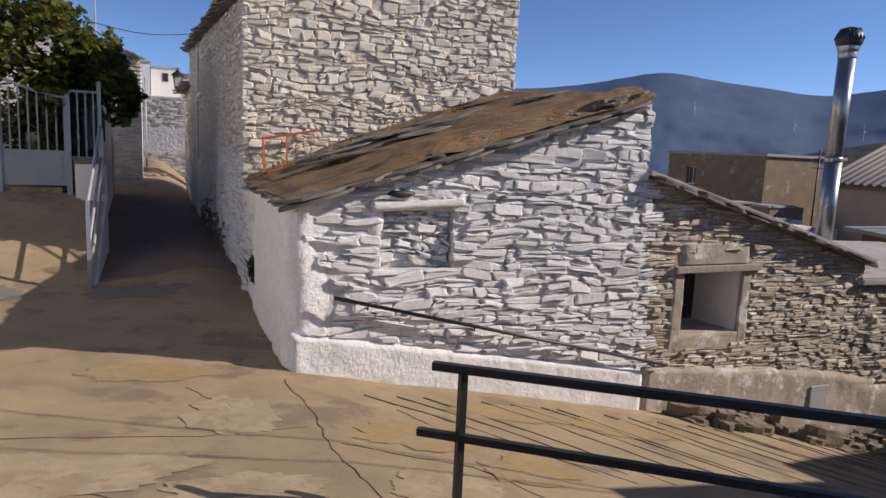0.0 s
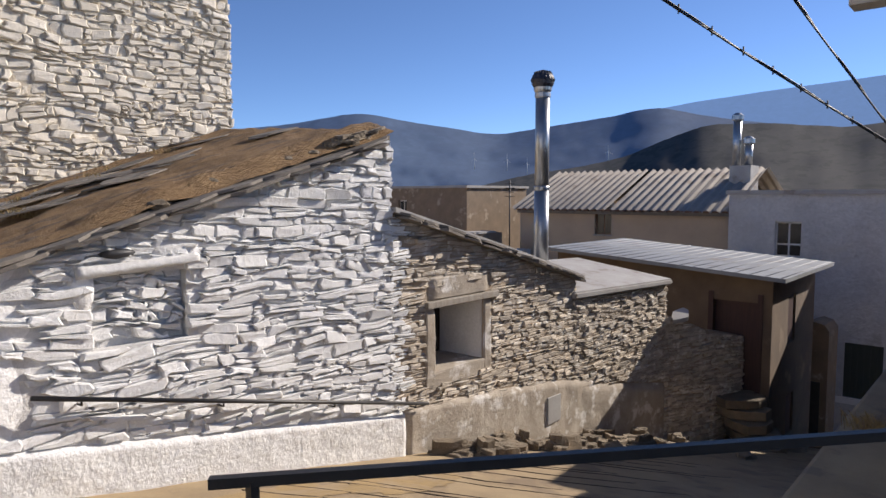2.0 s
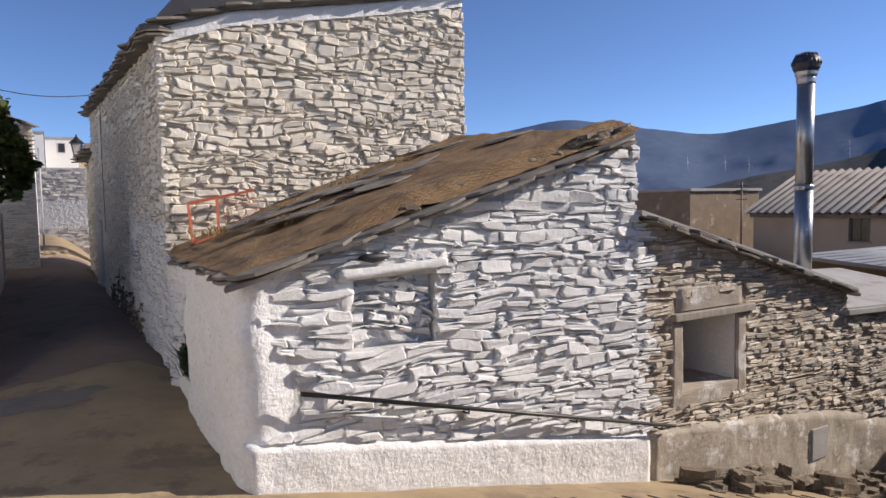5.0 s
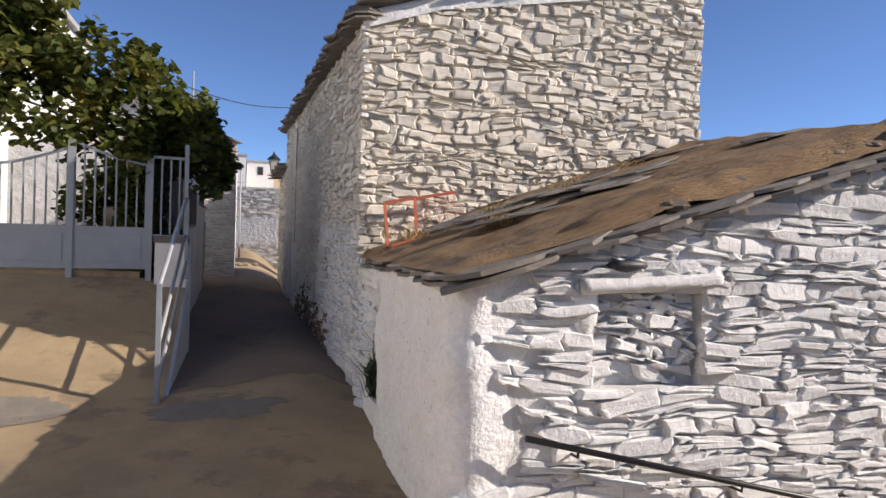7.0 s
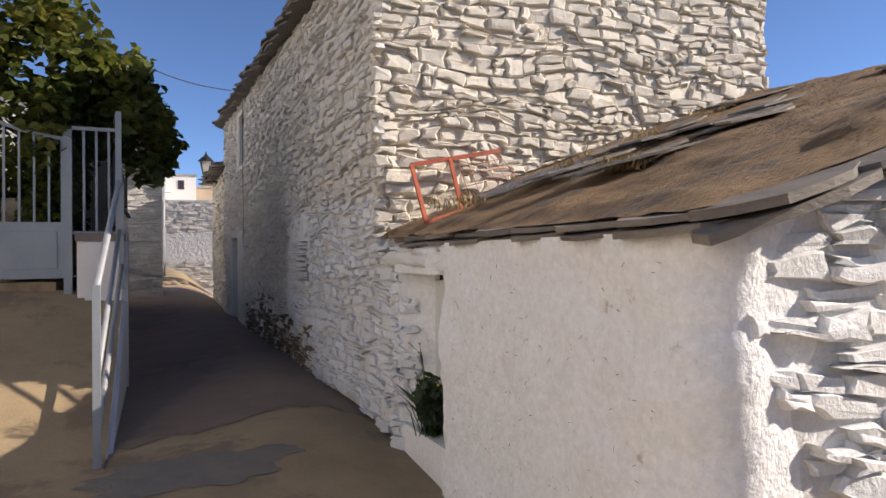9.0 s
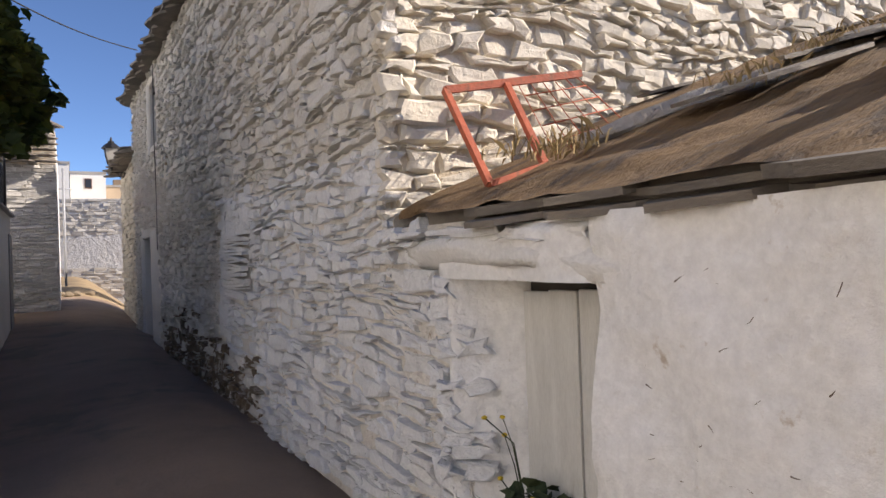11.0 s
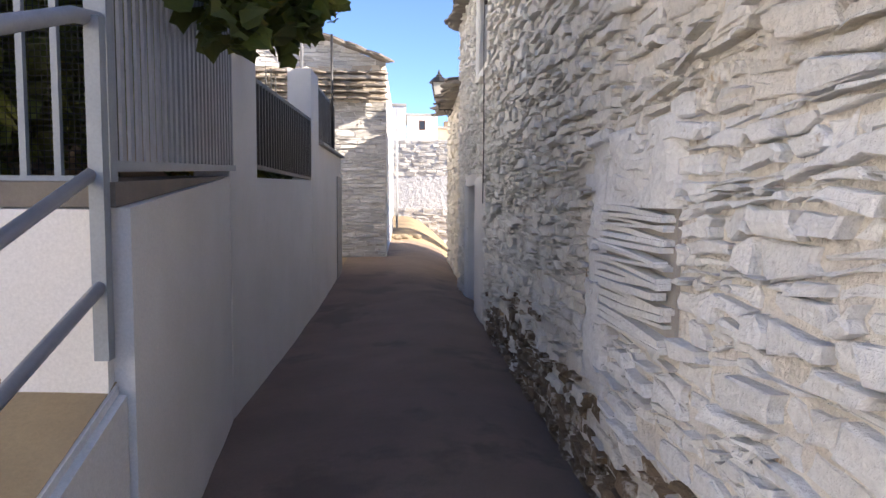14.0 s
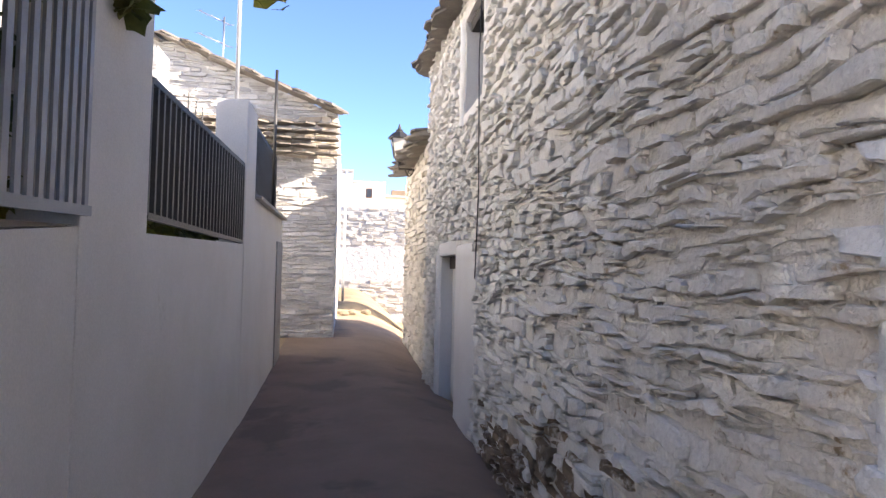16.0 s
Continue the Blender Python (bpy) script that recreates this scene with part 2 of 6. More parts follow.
lp = lt.nodes["Principled BSDF"]
lt.links.new(lp.inputs["Base Color"].links[0].from_socket, thin.inputs["Color"])
blend.inputs[0].default_value = 0.4
lt.links.new(lp.outputs[0], blend.inputs[1])
lt.links.new(thin.outputs[0], blend.inputs[2])
lt.links.new(blend.outputs[0], lt.nodes["Material Output"].inputs["Surface"])
# distant haze, put into both ranges as a blue glow of their own
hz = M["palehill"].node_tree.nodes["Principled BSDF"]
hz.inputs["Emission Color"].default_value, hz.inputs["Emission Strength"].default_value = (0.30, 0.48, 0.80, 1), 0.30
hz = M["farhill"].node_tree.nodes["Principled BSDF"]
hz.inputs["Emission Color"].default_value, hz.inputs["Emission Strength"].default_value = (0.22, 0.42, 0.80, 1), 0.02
glass = bpy.data.materials.new("window_glass")
glass.use_nodes = True
gp = glass.node_tree.nodes["Principled BSDF"]
gp.inputs["Base Color"].default_value, gp.inputs["Roughness"].default_value = (0.03, 0.035, 0.045, 1), 0.12
gp.inputs["Specular IOR Level"].default_value = 0.25
M["glass"] = glass


# ---- building helpers ----
def thing(name, at, label="", category="", group="", kind=""):
    ob = new(name)
    ob.location = at
    ob.empty_display_size = 0.1
    ob["base"] = list(at)
    return tagged(ob, label, category, group, kind)


def fit_parent(ob, parent):
    if parent is not None:
        ob.parent = parent
        base = Vector((0, 0, 0)) if parent.parent else parent.location
        ob.matrix_parent_inverse = Matrix.Translation(-base)


def part(name, bm, material, parent=None, label="", smooth=False, **tags):
    """Links a bmesh, made in world coordinates, as one mesh object under a thing or a part."""
    me = bpy.data.meshes.new(name)
    bmesh.ops.recalc_face_normals(bm, faces=bm.faces)
    bm.to_mesh(me)
    bm.free()
    me.materials.append(M[material])
    if smooth:
        me.polygons.foreach_set("use_smooth", [True] * len(me.polygons))
    ob = new(name, me)
    fit_parent(ob, parent)
    return tagged(ob, label, **tags)


def raw(name, verts, faces, material, parent=None, label="", **tags):
    me = bpy.data.meshes.new(name)
    me.from_pydata(verts, [], faces)
    me.validate()
    me.materials.append(M[material])
    ob = new(name, me)
    fit_parent(ob, parent)
    return tagged(ob, label, **tags)


def prism(bm, loop, off):
    """A closed solid between a loop of points and the same loop moved by off."""
    off = Vector(off)
    lo = [bm.verts.new(Vector(p)) for p in loop]
    hi = [bm.verts.new(Vector(p) + off) for p in loop]
    bm.faces.new(lo)
    bm.faces.new(hi[::-1])
    for i in range(len(lo)):
        j = (i + 1) % len(lo)
        bm.faces.new((lo[i], hi[i], hi[j], lo[j]))
    return lo + hi


def box(bm, x0, x1, y0, y1, z0, z1, bevel=0.0):
    vs = prism(bm, [(x0, y0, z0), (x1, y0, z0), (x1, y1, z0), (x0, y1, z0)], (0, 0, z1 - z0))
    if bevel:
        es = {e for v in vs for e in v.link_edges}
        bmesh.ops.bevel(bm, geom=list(es), offset=bevel, segments=2, affect="EDGES", profile=0.6)
    return bm


def boxed(*a, bevel=0.0):
    return box(bmesh.new(), *a, bevel=bevel)


def tube(bm, pts, r, sides=8, r_end=None, square=False):
    """A round (or square) bar along a line of points."""
    pts = [Vector(p) for p in pts]
    r_end = r if r_end is None else r_end
    n = 4 if square else sides
    rings = []
    for i, p in enumerate(pts):
        d = (pts[min(i + 1, len(pts) - 1)] - pts[max(i - 1, 0)]).normalized()
        ref = Vector((0, 0, 1)) if abs(d.z) < 0.9 else Vector((0, 1, 0))
        u = d.cross(ref).normalized()
        v = u.cross(d).normalized()
        rad = r + (r_end - r) * i / max(len(pts) - 1, 1)
        rot = math.pi / 4 if square else 0
        k = rad * (math.sqrt(2) if square else 1)
        rings.append([bm.verts.new(p + k * (math.cos(rot + 2 * math.pi * s / n) * u + math.sin(rot + 2 * math.pi * s / n) * v)) for s in range(n)])
    for a, b in zip(rings, rings[1:]):
        for s in range(n):
            bm.faces.new((a[s], a[(s + 1) % n], b[(s + 1) % n], b[s]))
    bm.faces.new(rings[0][::-1])
    bm.faces.new(rings[-1])
    return bm


def bar(name, pts, r, material, parent, label="", sides=8, square=False, r_end=None):
    return part(name, tube(bmesh.new(), pts, r, sides, r_end, square), material, parent, label, smooth=not square)


def lathe(bm, at, profile, sides=16):
    """Rings of (radius, height) round a vertical axis."""
    at = Vector(at)
    rings = [[bm.verts.new(at + Vector((r * math.cos(2 * math.pi * s / sides), r * math.sin(2 * math.pi * s / sides), h))) for s in range(sides)] for r, h in profile]
    for a, b in zip(rings, rings[1:]):
        for s in range(sides):
            bm.faces.new((a[s], a[(s + 1) % sides], b[(s + 1) % sides], b[s]))
    bm.faces.new(rings[0][::-1])
    bm.faces.new(rings[-1])
    return bm


class Face:
    """A wall's plane: a runs along u, z is up, d goes out along n."""

    def __init__(self, origin, u, n):
        self.o, self.u, self.n = Vector((*origin, 0)), Vector((*u, 0)).normalized(), Vector((*n, 0)).normalized()

    def p(self, a, z, d=0.0):
        return self.o + self.u * a + self.n * d + Vector((0, 0, z))


def line(pts):
    """A broken line as a function."""
    xs, ys = [p[0] for p in pts], [p[1] for p in pts]
    return lambda x: float(np.interp(x, xs, ys))


def wall_body(face, a0, a1, bottom, top, thick, holes=(), breaks=(), d=0.0):
    """A wall with openings (a0, a1, z0, z1) that go through it."""
    bm = bmesh.new()
    cuts = sorted({a0, a1, *breaks, *(h[0] for h in holes), *(h[1] for h in holes)})
    cuts = [c for c in cuts if a0 <= c <= a1]
    for c0, c1 in zip(cuts, cuts[1:]):
        spans, mine = [(bottom(c0), bottom(c1))], sorted((h for h in holes if h[0] < (c0 + c1) / 2 < h[1]), key=lambda h: h[2])
        for h in mine:
            spans += [(h[2], h[2]), (h[3], h[3])]
        spans.append((top(c0), top(c1)))
        for lo, hi in zip(spans[::2], spans[1::2]):
            prism(bm, [face.p(c0, lo[0], d), face.p(c1, lo[1], d), face.p(c1, hi[1], d), face.p(c0, hi[0], d)], face.n * -thick)
    bmesh.ops.remove_doubles(bm, verts=bm.verts, dist=0.0005)
    return bm


def masonry(face, a0, a1, bottom, top, rng, width=(0.14, 0.42), height=(0.06, 0.13), depth=(0.0, 0.035), gap=0.012, holes=(), lean=0.0, wave=0.03,
            wild=0.3, chamfer=0.75, rag=0.012, seedv=0.0, tilt=1.0):
    """Rubble in wavering courses: (centre a, centre z, vertices, faces) stone by stone."""
    out = []
    lo = min(bottom(a0), bottom(a1), bottom((a0 + a1) / 2)) - abs(lean) * (a1 - a0)
    hi = max(top(a) for a in np.linspace(a0, a1, 12)) + abs(lean) * (a1 - a0)
    lines, z = [lo], lo
    while z < hi:
        z += rng.uniform(*height)
        lines.append(z)

    def level(i, a):
        return lines[i] + lean * (a - a0) + wave * noise.noise(Vector((a * 0.9, i * 0.35 + seedv, seedv))) + 0.35 * wave * noise.noise(Vector((a * 3.5, i * 1.7, seedv + 9)))

    for i in range(len(lines) - 1):
        a = a0 - rng.uniform(0, width[0])
        while a < a1:
            h = lines[i + 1] - lines[i]
            w = rng.uniform(*width) * (0.75 + 0.5 * h / height[1])
            e0, e1 = max(a, a0), min(a + w, a1)
            a += w
            if e1 - e0 < 0.05:
                continue
            pieces = [(0.0, 1.0)]
            if h > 0.6 * height[1] + 0.4 * height[0] and rng.random() < wild:
                s = rng.uniform(0.35, 0.65)
                pieces = [(0.0, s), (s, 1.0)]
            for f0, f1 in pieces:
                g = gap / 2 * rng.uniform(0.6, 1.6)

                def zz(a_, f):
                    return level(i, a_) * (1 - f) + level(i + 1, a_) * f

                j = lambda k: rng.uniform(-k, k) * rag / 0.012
                am = (e0 + e1) / 2 + j((e1 - e0) * 0.2)
                sk = rng.uniform(-0.025, 0.025)
                poly = [(e0 + g + sk + j(0.008), zz(e0, f0) + g + j(0.006)), (am, zz(am, f0) + g + j(0.008)), (e1 - g + sk + j(0.008), zz(e1, f0) + g + j(0.006)),
                        (e1 - g + j(0.015), zz(e1, (f0 + f1) / 2)), (e1 - g - sk + j(0.008), zz(e1, f1) - g + j(0.006)),
                        (am + j(0.02), zz(am, f1) - g + j(0.008)), (e0 + g - sk + j(0.008), zz(e0, f1) - g + j(0.006)), (e0 + g + j(0.015), zz(e0, (f0 + f1) / 2))]
                ca, cz = sum(q[0] for q in poly) / 8, sum(q[1] for q in poly) / 8
                if cz > top(ca) - 0.02 or cz < bottom(ca) + 0.01:
                    continue
                if any(h0 - 0.01 < ca < h1 + 0.01 and z0 - 0.01 < cz < z1 + 0.01 for h0, h1, z0, z1 in holes):
                    continue
                cl = []
                for qa, qz in poly:
                    qz = max(min(qz, top(qa) - 0.002), bottom(qa))
                    for h0, h1, z0, z1 in holes:
                        if h0 < qa < h1 and z0 < qz < z1:
                            if ca < h0 or ca > h1:
                                qa = h0 if ca < h0 else h1
                            else:
                                qz = z0 if cz < z0 else z1
                    cl.append((min(max(qa, a0), a1), qz))
                dd = rng.uniform(*depth)
                ta, tz = tilt * rng.uniform(-0.13, 0.13), tilt * rng.uniform(-0.25, 0.15)
                ins = min(0.016, 0.2 * (f1 - f0) * h) * chamfer
                back, mid, front = [], [], []
                for qa, qz in cl:
                    va, vz = qa - ca, qz - cz
                    ln = math.hypot(va, vz) + 1e-6
                    k = max(1 - ins / ln, 0.5)
                    back.append(face.p(qa, qz, -0.03))
                    mid.append(face.p(qa, qz, max(dd - ins * 0.8 + ta * va + tz * vz, -0.01)))
                    front.append(face.p(ca + va * k, cz + vz * k, max(dd + ta * va + tz * vz + rng.uniform(-0.005, 0.005), -0.004)))
                verts = back + mid + front
                faces = [tuple(range(16, 24))]
                for s in range(8):
                    t = (s + 1) % 8
                    faces += [(s, t, 8 + t, 8 + s), (8 + s, 8 + t, 16 + t, 16 + s)]
                out.append((ca, cz, verts, faces))
    return out


def lay(stones, parent, near, pick, rest_label, limit=300):
    """Stones inside the stretch near (a0, a1, z0, z1) become parts; the others are joined. pick: the material of a stone."""
    count, rest = 0, {}
    for ca, cz, verts, faces in stones:
        m = pick(ca, cz)
        if count < limit and near[0] <= ca <= near[1] and near[2] <= cz <= near[3]:
            raw("stone", [tuple(v) for v in verts], faces, m, parent)
            count += 1
        else:
            vs, fs = rest.setdefault(m, ([], []))
            k = len(vs)
            vs.extend(tuple(v) for v in verts)
            fs.extend(tuple(k + i for i in f) for f in faces)
    for m, (vs, fs) in rest.items():
        raw("rubble_stones", vs, fs, m, parent, rest_label, kind="stuff")


# ---- ground ----
def smooth_step(x, a, b):
    t = min(max((x - a) / (b - a), 0), 1)
    return t * t * (3 - 2 * t)


fall = line([(-60, 4.5), (-10, 3.0), (0, 2.1), (4.25, 1.56), (6.2, 1.37), (8.2, 0.98), (10.6, 0.46), (12.4, 0.08), (16.3, -0.90), (20, -1.9), (24, -3.2), (30, -4.6), (45, -7.5), (90, -16)])
alley_z = line([(6.5, 0.0), (9.5, 0.16), (13, 0.14), (18, 0.10), (22, 0.20), (26, 0.42), (30, 0.55), (40, 1.0), (60, 2.2), (120, 4)])


def ground_z(x, y):
    street = fall(x) + 0.075 * (6.45 - min(max(y, -8), 6.45))
    up = alley_z(y)
    if x < 7 and y > 6.0:
        lane = 1.50 + up + 0.11 * (x - 4.25) * smooth_step(y, 8, 11) * (1 - smooth_step(y, 20, 24))
        k = smooth_step(y, 5.0, 9.0) * smooth_step(-x, -7.5, -5.2)
        street = street * (1 - k) + lane * k
    return street


def ramp_z(x, y):
    """The concrete slope that climbs to the gate."""
    return max(ground_z(x, y), 1.56 + (y - 9.6) * 0.335 + 0.03 * (4.2 - x)) if y > 9.0 else ground_z(x, y)


def sheet(name, xs, ys, zf, material, label, category, rough_amp=0.012, kind="structure"):
    verts, faces = [], []
    for y in ys:
        for x in xs:
            verts.append((x, y, zf(x, y) + rough_amp * noise.noise(Vector((x * 2.2, y * 2.2, 3))) + 0.4 * rough_amp * noise.noise(Vector((x * 9, y * 9, 5)))))
    w = len(xs)
    for j in range(len(ys) - 1):
        for i in range(w - 1):
            faces.append((j * w + i, j * w + i + 1, (j + 1) * w + i + 1, (j + 1) * w + i))
    ob = raw(name, verts, faces, material, None, label, category=category, kind=kind)
    ob.data.polygons.foreach_set("use_smooth", [True] * len(faces))
    return ob


def steps(a, b, d):
    return list(np.linspace(a, b, max(int(round((b - a) / d)), 1) + 1))


xs = steps(-30, -4, 2)[:-1] + steps(-4, 2, 0.5)[:-1] + steps(2, 13, 0.12)[:-1] + steps(13, 24, 0.4)[:-1] + steps(24, 90, 4)
ys = steps(-30, -4, 2)[:-1] + steps(-4, 0, 0.5)[:-1] + steps(0, 14, 0.12)[:-1] + steps(14, 30, 0.3)[:-1] + steps(30, 90, 3)
sheet("ground", xs, ys, ground_z, "concrete", "worn beige concrete village street sloping downhill", "street")
sheet("ramp_floor", steps(-4, 4.22, 0.16), steps(9.0, 12.92, 0.16), lambda x, y: ramp_z(x, y) + 0.006 if y > 9.5 else ground_z(x, y) - 0.05, "concrete", "pale concrete ramp climbing to the gate", "ramp")

# the lane's floor: a ragged-edged sheet of darker, browner concrete
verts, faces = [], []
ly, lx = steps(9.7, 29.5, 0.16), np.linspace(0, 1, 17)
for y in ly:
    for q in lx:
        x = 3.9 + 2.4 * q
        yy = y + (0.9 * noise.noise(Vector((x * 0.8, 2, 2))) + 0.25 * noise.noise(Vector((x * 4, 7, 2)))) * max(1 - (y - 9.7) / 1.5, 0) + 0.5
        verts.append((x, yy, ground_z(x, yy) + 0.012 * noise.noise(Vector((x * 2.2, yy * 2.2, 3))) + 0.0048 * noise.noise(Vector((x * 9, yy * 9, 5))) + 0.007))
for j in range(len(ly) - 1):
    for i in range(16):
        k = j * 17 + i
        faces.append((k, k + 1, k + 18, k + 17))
raw("lane_paving", verts, faces, "darkfloor", None, "dark concrete floor of the narrow lane", category="lane", kind="structure").data.polygons.foreach_set("use_smooth", [True] * len(faces))

# ---- distance: valley, hills, mountains ----
def ridge(name, dist, profile, material, label, base=-200.0, depth=600.0, seedv=0.0, amp=0.12):
    """A range of hills seen over the valley: bearings and rises in degrees from the village, with rough ground between."""
    cx, cy = [p[0] for p in profile], [p[1] for p in profile]
    fine = np.linspace(cx[0], cx[-1], 1200)
    soft = np.convolve(np.pad(np.interp(fine, cx, cy), 14, mode="edge"), np.ones(29) / 29, "valid")
    f = lambda q: float(np.interp(q, fine, soft))
    b0, b1 = profile[0][0], profile[-1][0]
    n, rows = int((b1 - b0) / 0.25), 24
    verts, faces = [], []
    for r in range(rows + 1):
        t = r / rows
        for i in range(n + 1):
            b = radians(b0 + (b1 - b0) * i / n)
            crest = math.tan(radians(f(math.degrees(b)))) * dist + 3.7
            rough = noise.fractal(Vector((b * 9, t * 4.5, seedv)), 1.0, 2.0, 4)
            rel = t + 0.06 * rough * math.sin(math.pi * t)
            z = base + (crest - base) * max(rel, 0) ** 1.2 + 0.0016 * dist * amp * t ** 9 * noise.fractal(Vector((b * 45, 0.3, seedv)), 1.0, 2.0, 5)
            d = dist - depth * (1 - t) + 0.09 * depth * rough * math.sin(math.pi * t)
            verts.append((5 + d * math.sin(b), 0.5 + d * math.cos(b), z))
    for r in range(rows):
        for i in range(n):
            k = r * (n + 1) + i
            faces.append((k, k + 1, k + n + 2, k + n + 1))
    ob = raw(name, verts, faces, material, None, label, category="mountain", kind="structure")
    ob.data.polygons.foreach_set("use_smooth", [True] * len(faces))
    return ob


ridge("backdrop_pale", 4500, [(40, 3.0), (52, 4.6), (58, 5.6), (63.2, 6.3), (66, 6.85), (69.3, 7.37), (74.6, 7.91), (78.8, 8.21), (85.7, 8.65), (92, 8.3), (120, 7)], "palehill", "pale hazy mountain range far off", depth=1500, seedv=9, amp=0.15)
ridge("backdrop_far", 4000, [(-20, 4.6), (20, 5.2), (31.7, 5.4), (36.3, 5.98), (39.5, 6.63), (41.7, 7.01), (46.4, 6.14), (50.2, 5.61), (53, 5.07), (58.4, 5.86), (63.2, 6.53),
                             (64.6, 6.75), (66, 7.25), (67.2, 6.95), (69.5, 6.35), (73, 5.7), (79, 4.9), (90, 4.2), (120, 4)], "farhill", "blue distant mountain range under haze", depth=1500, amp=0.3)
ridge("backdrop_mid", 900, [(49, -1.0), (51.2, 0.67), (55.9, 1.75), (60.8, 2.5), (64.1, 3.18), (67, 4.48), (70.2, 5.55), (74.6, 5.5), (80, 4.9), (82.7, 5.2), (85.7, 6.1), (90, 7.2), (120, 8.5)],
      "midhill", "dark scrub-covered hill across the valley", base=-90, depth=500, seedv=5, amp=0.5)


def land(x, y):
    d = max(x - 40, 0)
    return -6 - 0.10 * d + 4 * noise.noise(Vector((x * 0.012, y * 0.012, 1)))


raw("valley_floor", [(x, y, land(x, y) - (14 if x < 60 else 0)) for y in range(-1200, 1201, 60) for x in range(30, 1231, 60)],
    [(j * 21 + i, j * 21 + i + 1, (j + 1) * 21 + i + 1, (j + 1) * 21 + i) for j in range(40) for i in range(20)], "valley", None, "brown scrubby valley land below the village", category="land", kind="structure")


def turbine(at, h):
    t = thing("wind_turbine", at, "white wind turbine on a distant ridge", "wind turbine", "turbines on the ridge")
    a = Vector(at)
    bar("tower", [a, a + Vector((0, 0, h))], h * 0.035, "towerwhite", t, r_end=h * 0.02)
    part("nacelle", boxed(a.x - h * 0.05, a.x + h * 0.02, a.y - h * 0.02, a.y + h * 0.02, a.z + h, a.z + h * 1.05), "towerwhite", t)
    for k in range(3):
        an = radians(90 + 120 * k)
        tip = a + Vector((-h * 0.05, h * 0.55 * math.cos(an) * 0.8, h * 1.02 + h * 0.55 * math.sin(an)))
        bar("blade", [a + Vector((-h * 0.05, 0, h * 1.02)), tip], h * 0.02, "towerwhite", t, sides=5, r_end=h * 0.008)


for be_, el_ in ((51.4, 2.3), (54.2, 2.2), (55.9, 1.9), (62.6, 2.8), (44.2, 3.4)):
    d_ = 2350
    turbine((5 + d_ * math.sin(radians(be_)), d_ * math.cos(radians(be_)), 3.7 + d_ * math.tan(radians(el_)) - 4), 38)

# ---- the shed: front wall, side wall, roof ----
rng = random.Random(4)
FRONT = Face((0, 6.45), (1, 0), (0, -1))
plinth_top = line([(6.2, 1.80), (8.3, 1.42), (10.6, 1.02), (12.4, 0.88), (14.5, 0.62), (16.3, 0.30), (19, -0.3)])
base_z = lambda a: fall(a) - 0.25
shed_top = line([(6.2, 3.14), (10.7, 4.42)])
NICHE = (7.17, 8.02, 2.42, 3.06)
part("wall_shed_front", wall_body(FRONT, 6.42, 10.68, base_z, shed_top, 0.45, [NICHE], breaks=(9.0,)), "whitejoint", None, "whitewashed rubble stone front wall of a low shed", category="wall", kind="structure")
shed_front = bpy.data.objects["wall_shed_front"]
stones = masonry(FRONT, 6.05, 10.70, plinth_top, shed_top, rng, (0.10, 0.42), (0.05, 0.125), (0.014, 0.065), holes=[(7.18, 8.01, 2.43, 3.17)], lean=-0.03, wave=0.10, wild=0.45, chamfer=1.1, rag=0.03, seedv=1, tilt=0.8)
stones = [q for q in stones if min(v.x for v in q[2]) > 6.36 + 0.12 * noise.noise(Vector((q[1] * 7, 3, 3)))]
lay(stones, shed_front, (6.4, 10.7, 1.8, 3.3), lambda a, z: "whitewash", "whitewashed rubble stones")
stones = masonry(Face((0, 6.545), (1, 0), (0, -1)), 7.17, 8.02, lambda a: 2.42, lambda a: 3.06, rng, (0.08, 0.2), (0.05, 0.10), (0.0, 0.075), wave=0.16, wild=0.35, chamfer=1.3, rag=0.04, seedv=7)
part("niche_back", boxed(7.17, 8.02, 6.56, 6.88, 2.42, 3.06), "whitejoint", shed_front)
lay(stones, shed_front, (7, 8.1, 2.3, 3.2), lambda a, z: "whitewash", "stones blocking the niche")
def lump(bm, at, size, rnd, squash=0.6):
    vs = bmesh.ops.create_icosphere(bm, subdivisions=2, radius=1.0)["verts"]
    s = rnd.uniform(0, 50)
    for v in vs:
        k = 1 + 0.35 * noise.noise(v.co * 1.6 + Vector((s, s, s)))
        v.co = Vector(at) + Vector((v.co.x * size[0] * k, v.co.y * size[1] * k, v.co.z * size[2] * k))
    return bm


def rough_log(pts, r, r_end, amp, seedv, sides=12, flat=1.0):
    """A weathered timber: a wavering round bar with splits along the grain; flat squeezes it upright."""
    pts = [Vector(p) for p in pts]
    fine = []
    for a, b in zip(pts, pts[1:]):
        n = max(int((b - a).length / 0.05), 1)
        fine += [a.lerp(b, k / n) for k in range(n)]
    bm = tube(bmesh.new(), fine + [pts[-1]], r, sides, r_end)
    for k, v in enumerate(bm.verts):
        c = (fine + [pts[-1]])[k // sides]
        u = v.co - c
        q = 1 + amp * noise.noise(Vector(((k % sides) * 1.7, c.length * 2.0, seedv))) + 0.5 * amp * noise.noise(c * 9 + u * 30)
        u *= q
        v.co = c + Vector((u.x, u.y, u.z * flat))
    return bm


part("lintel", rough_log([(7.04, 6.405, 3.10), (7.5, 6.40, 3.125), (8.12, 6.41, 3.165)], 0.062, 0.055, 0.35, 4, flat=0.8), "whitewash", shed_front, "whitewashed wooden lintel", smooth=True)
part("mortar_lump", lump(bmesh.new(), (7.10, 6.445, 2.98), (0.10, 0.03, 0.22), rng), "plaster", shed_front, "lumpy mortar beside the niche", smooth=True)
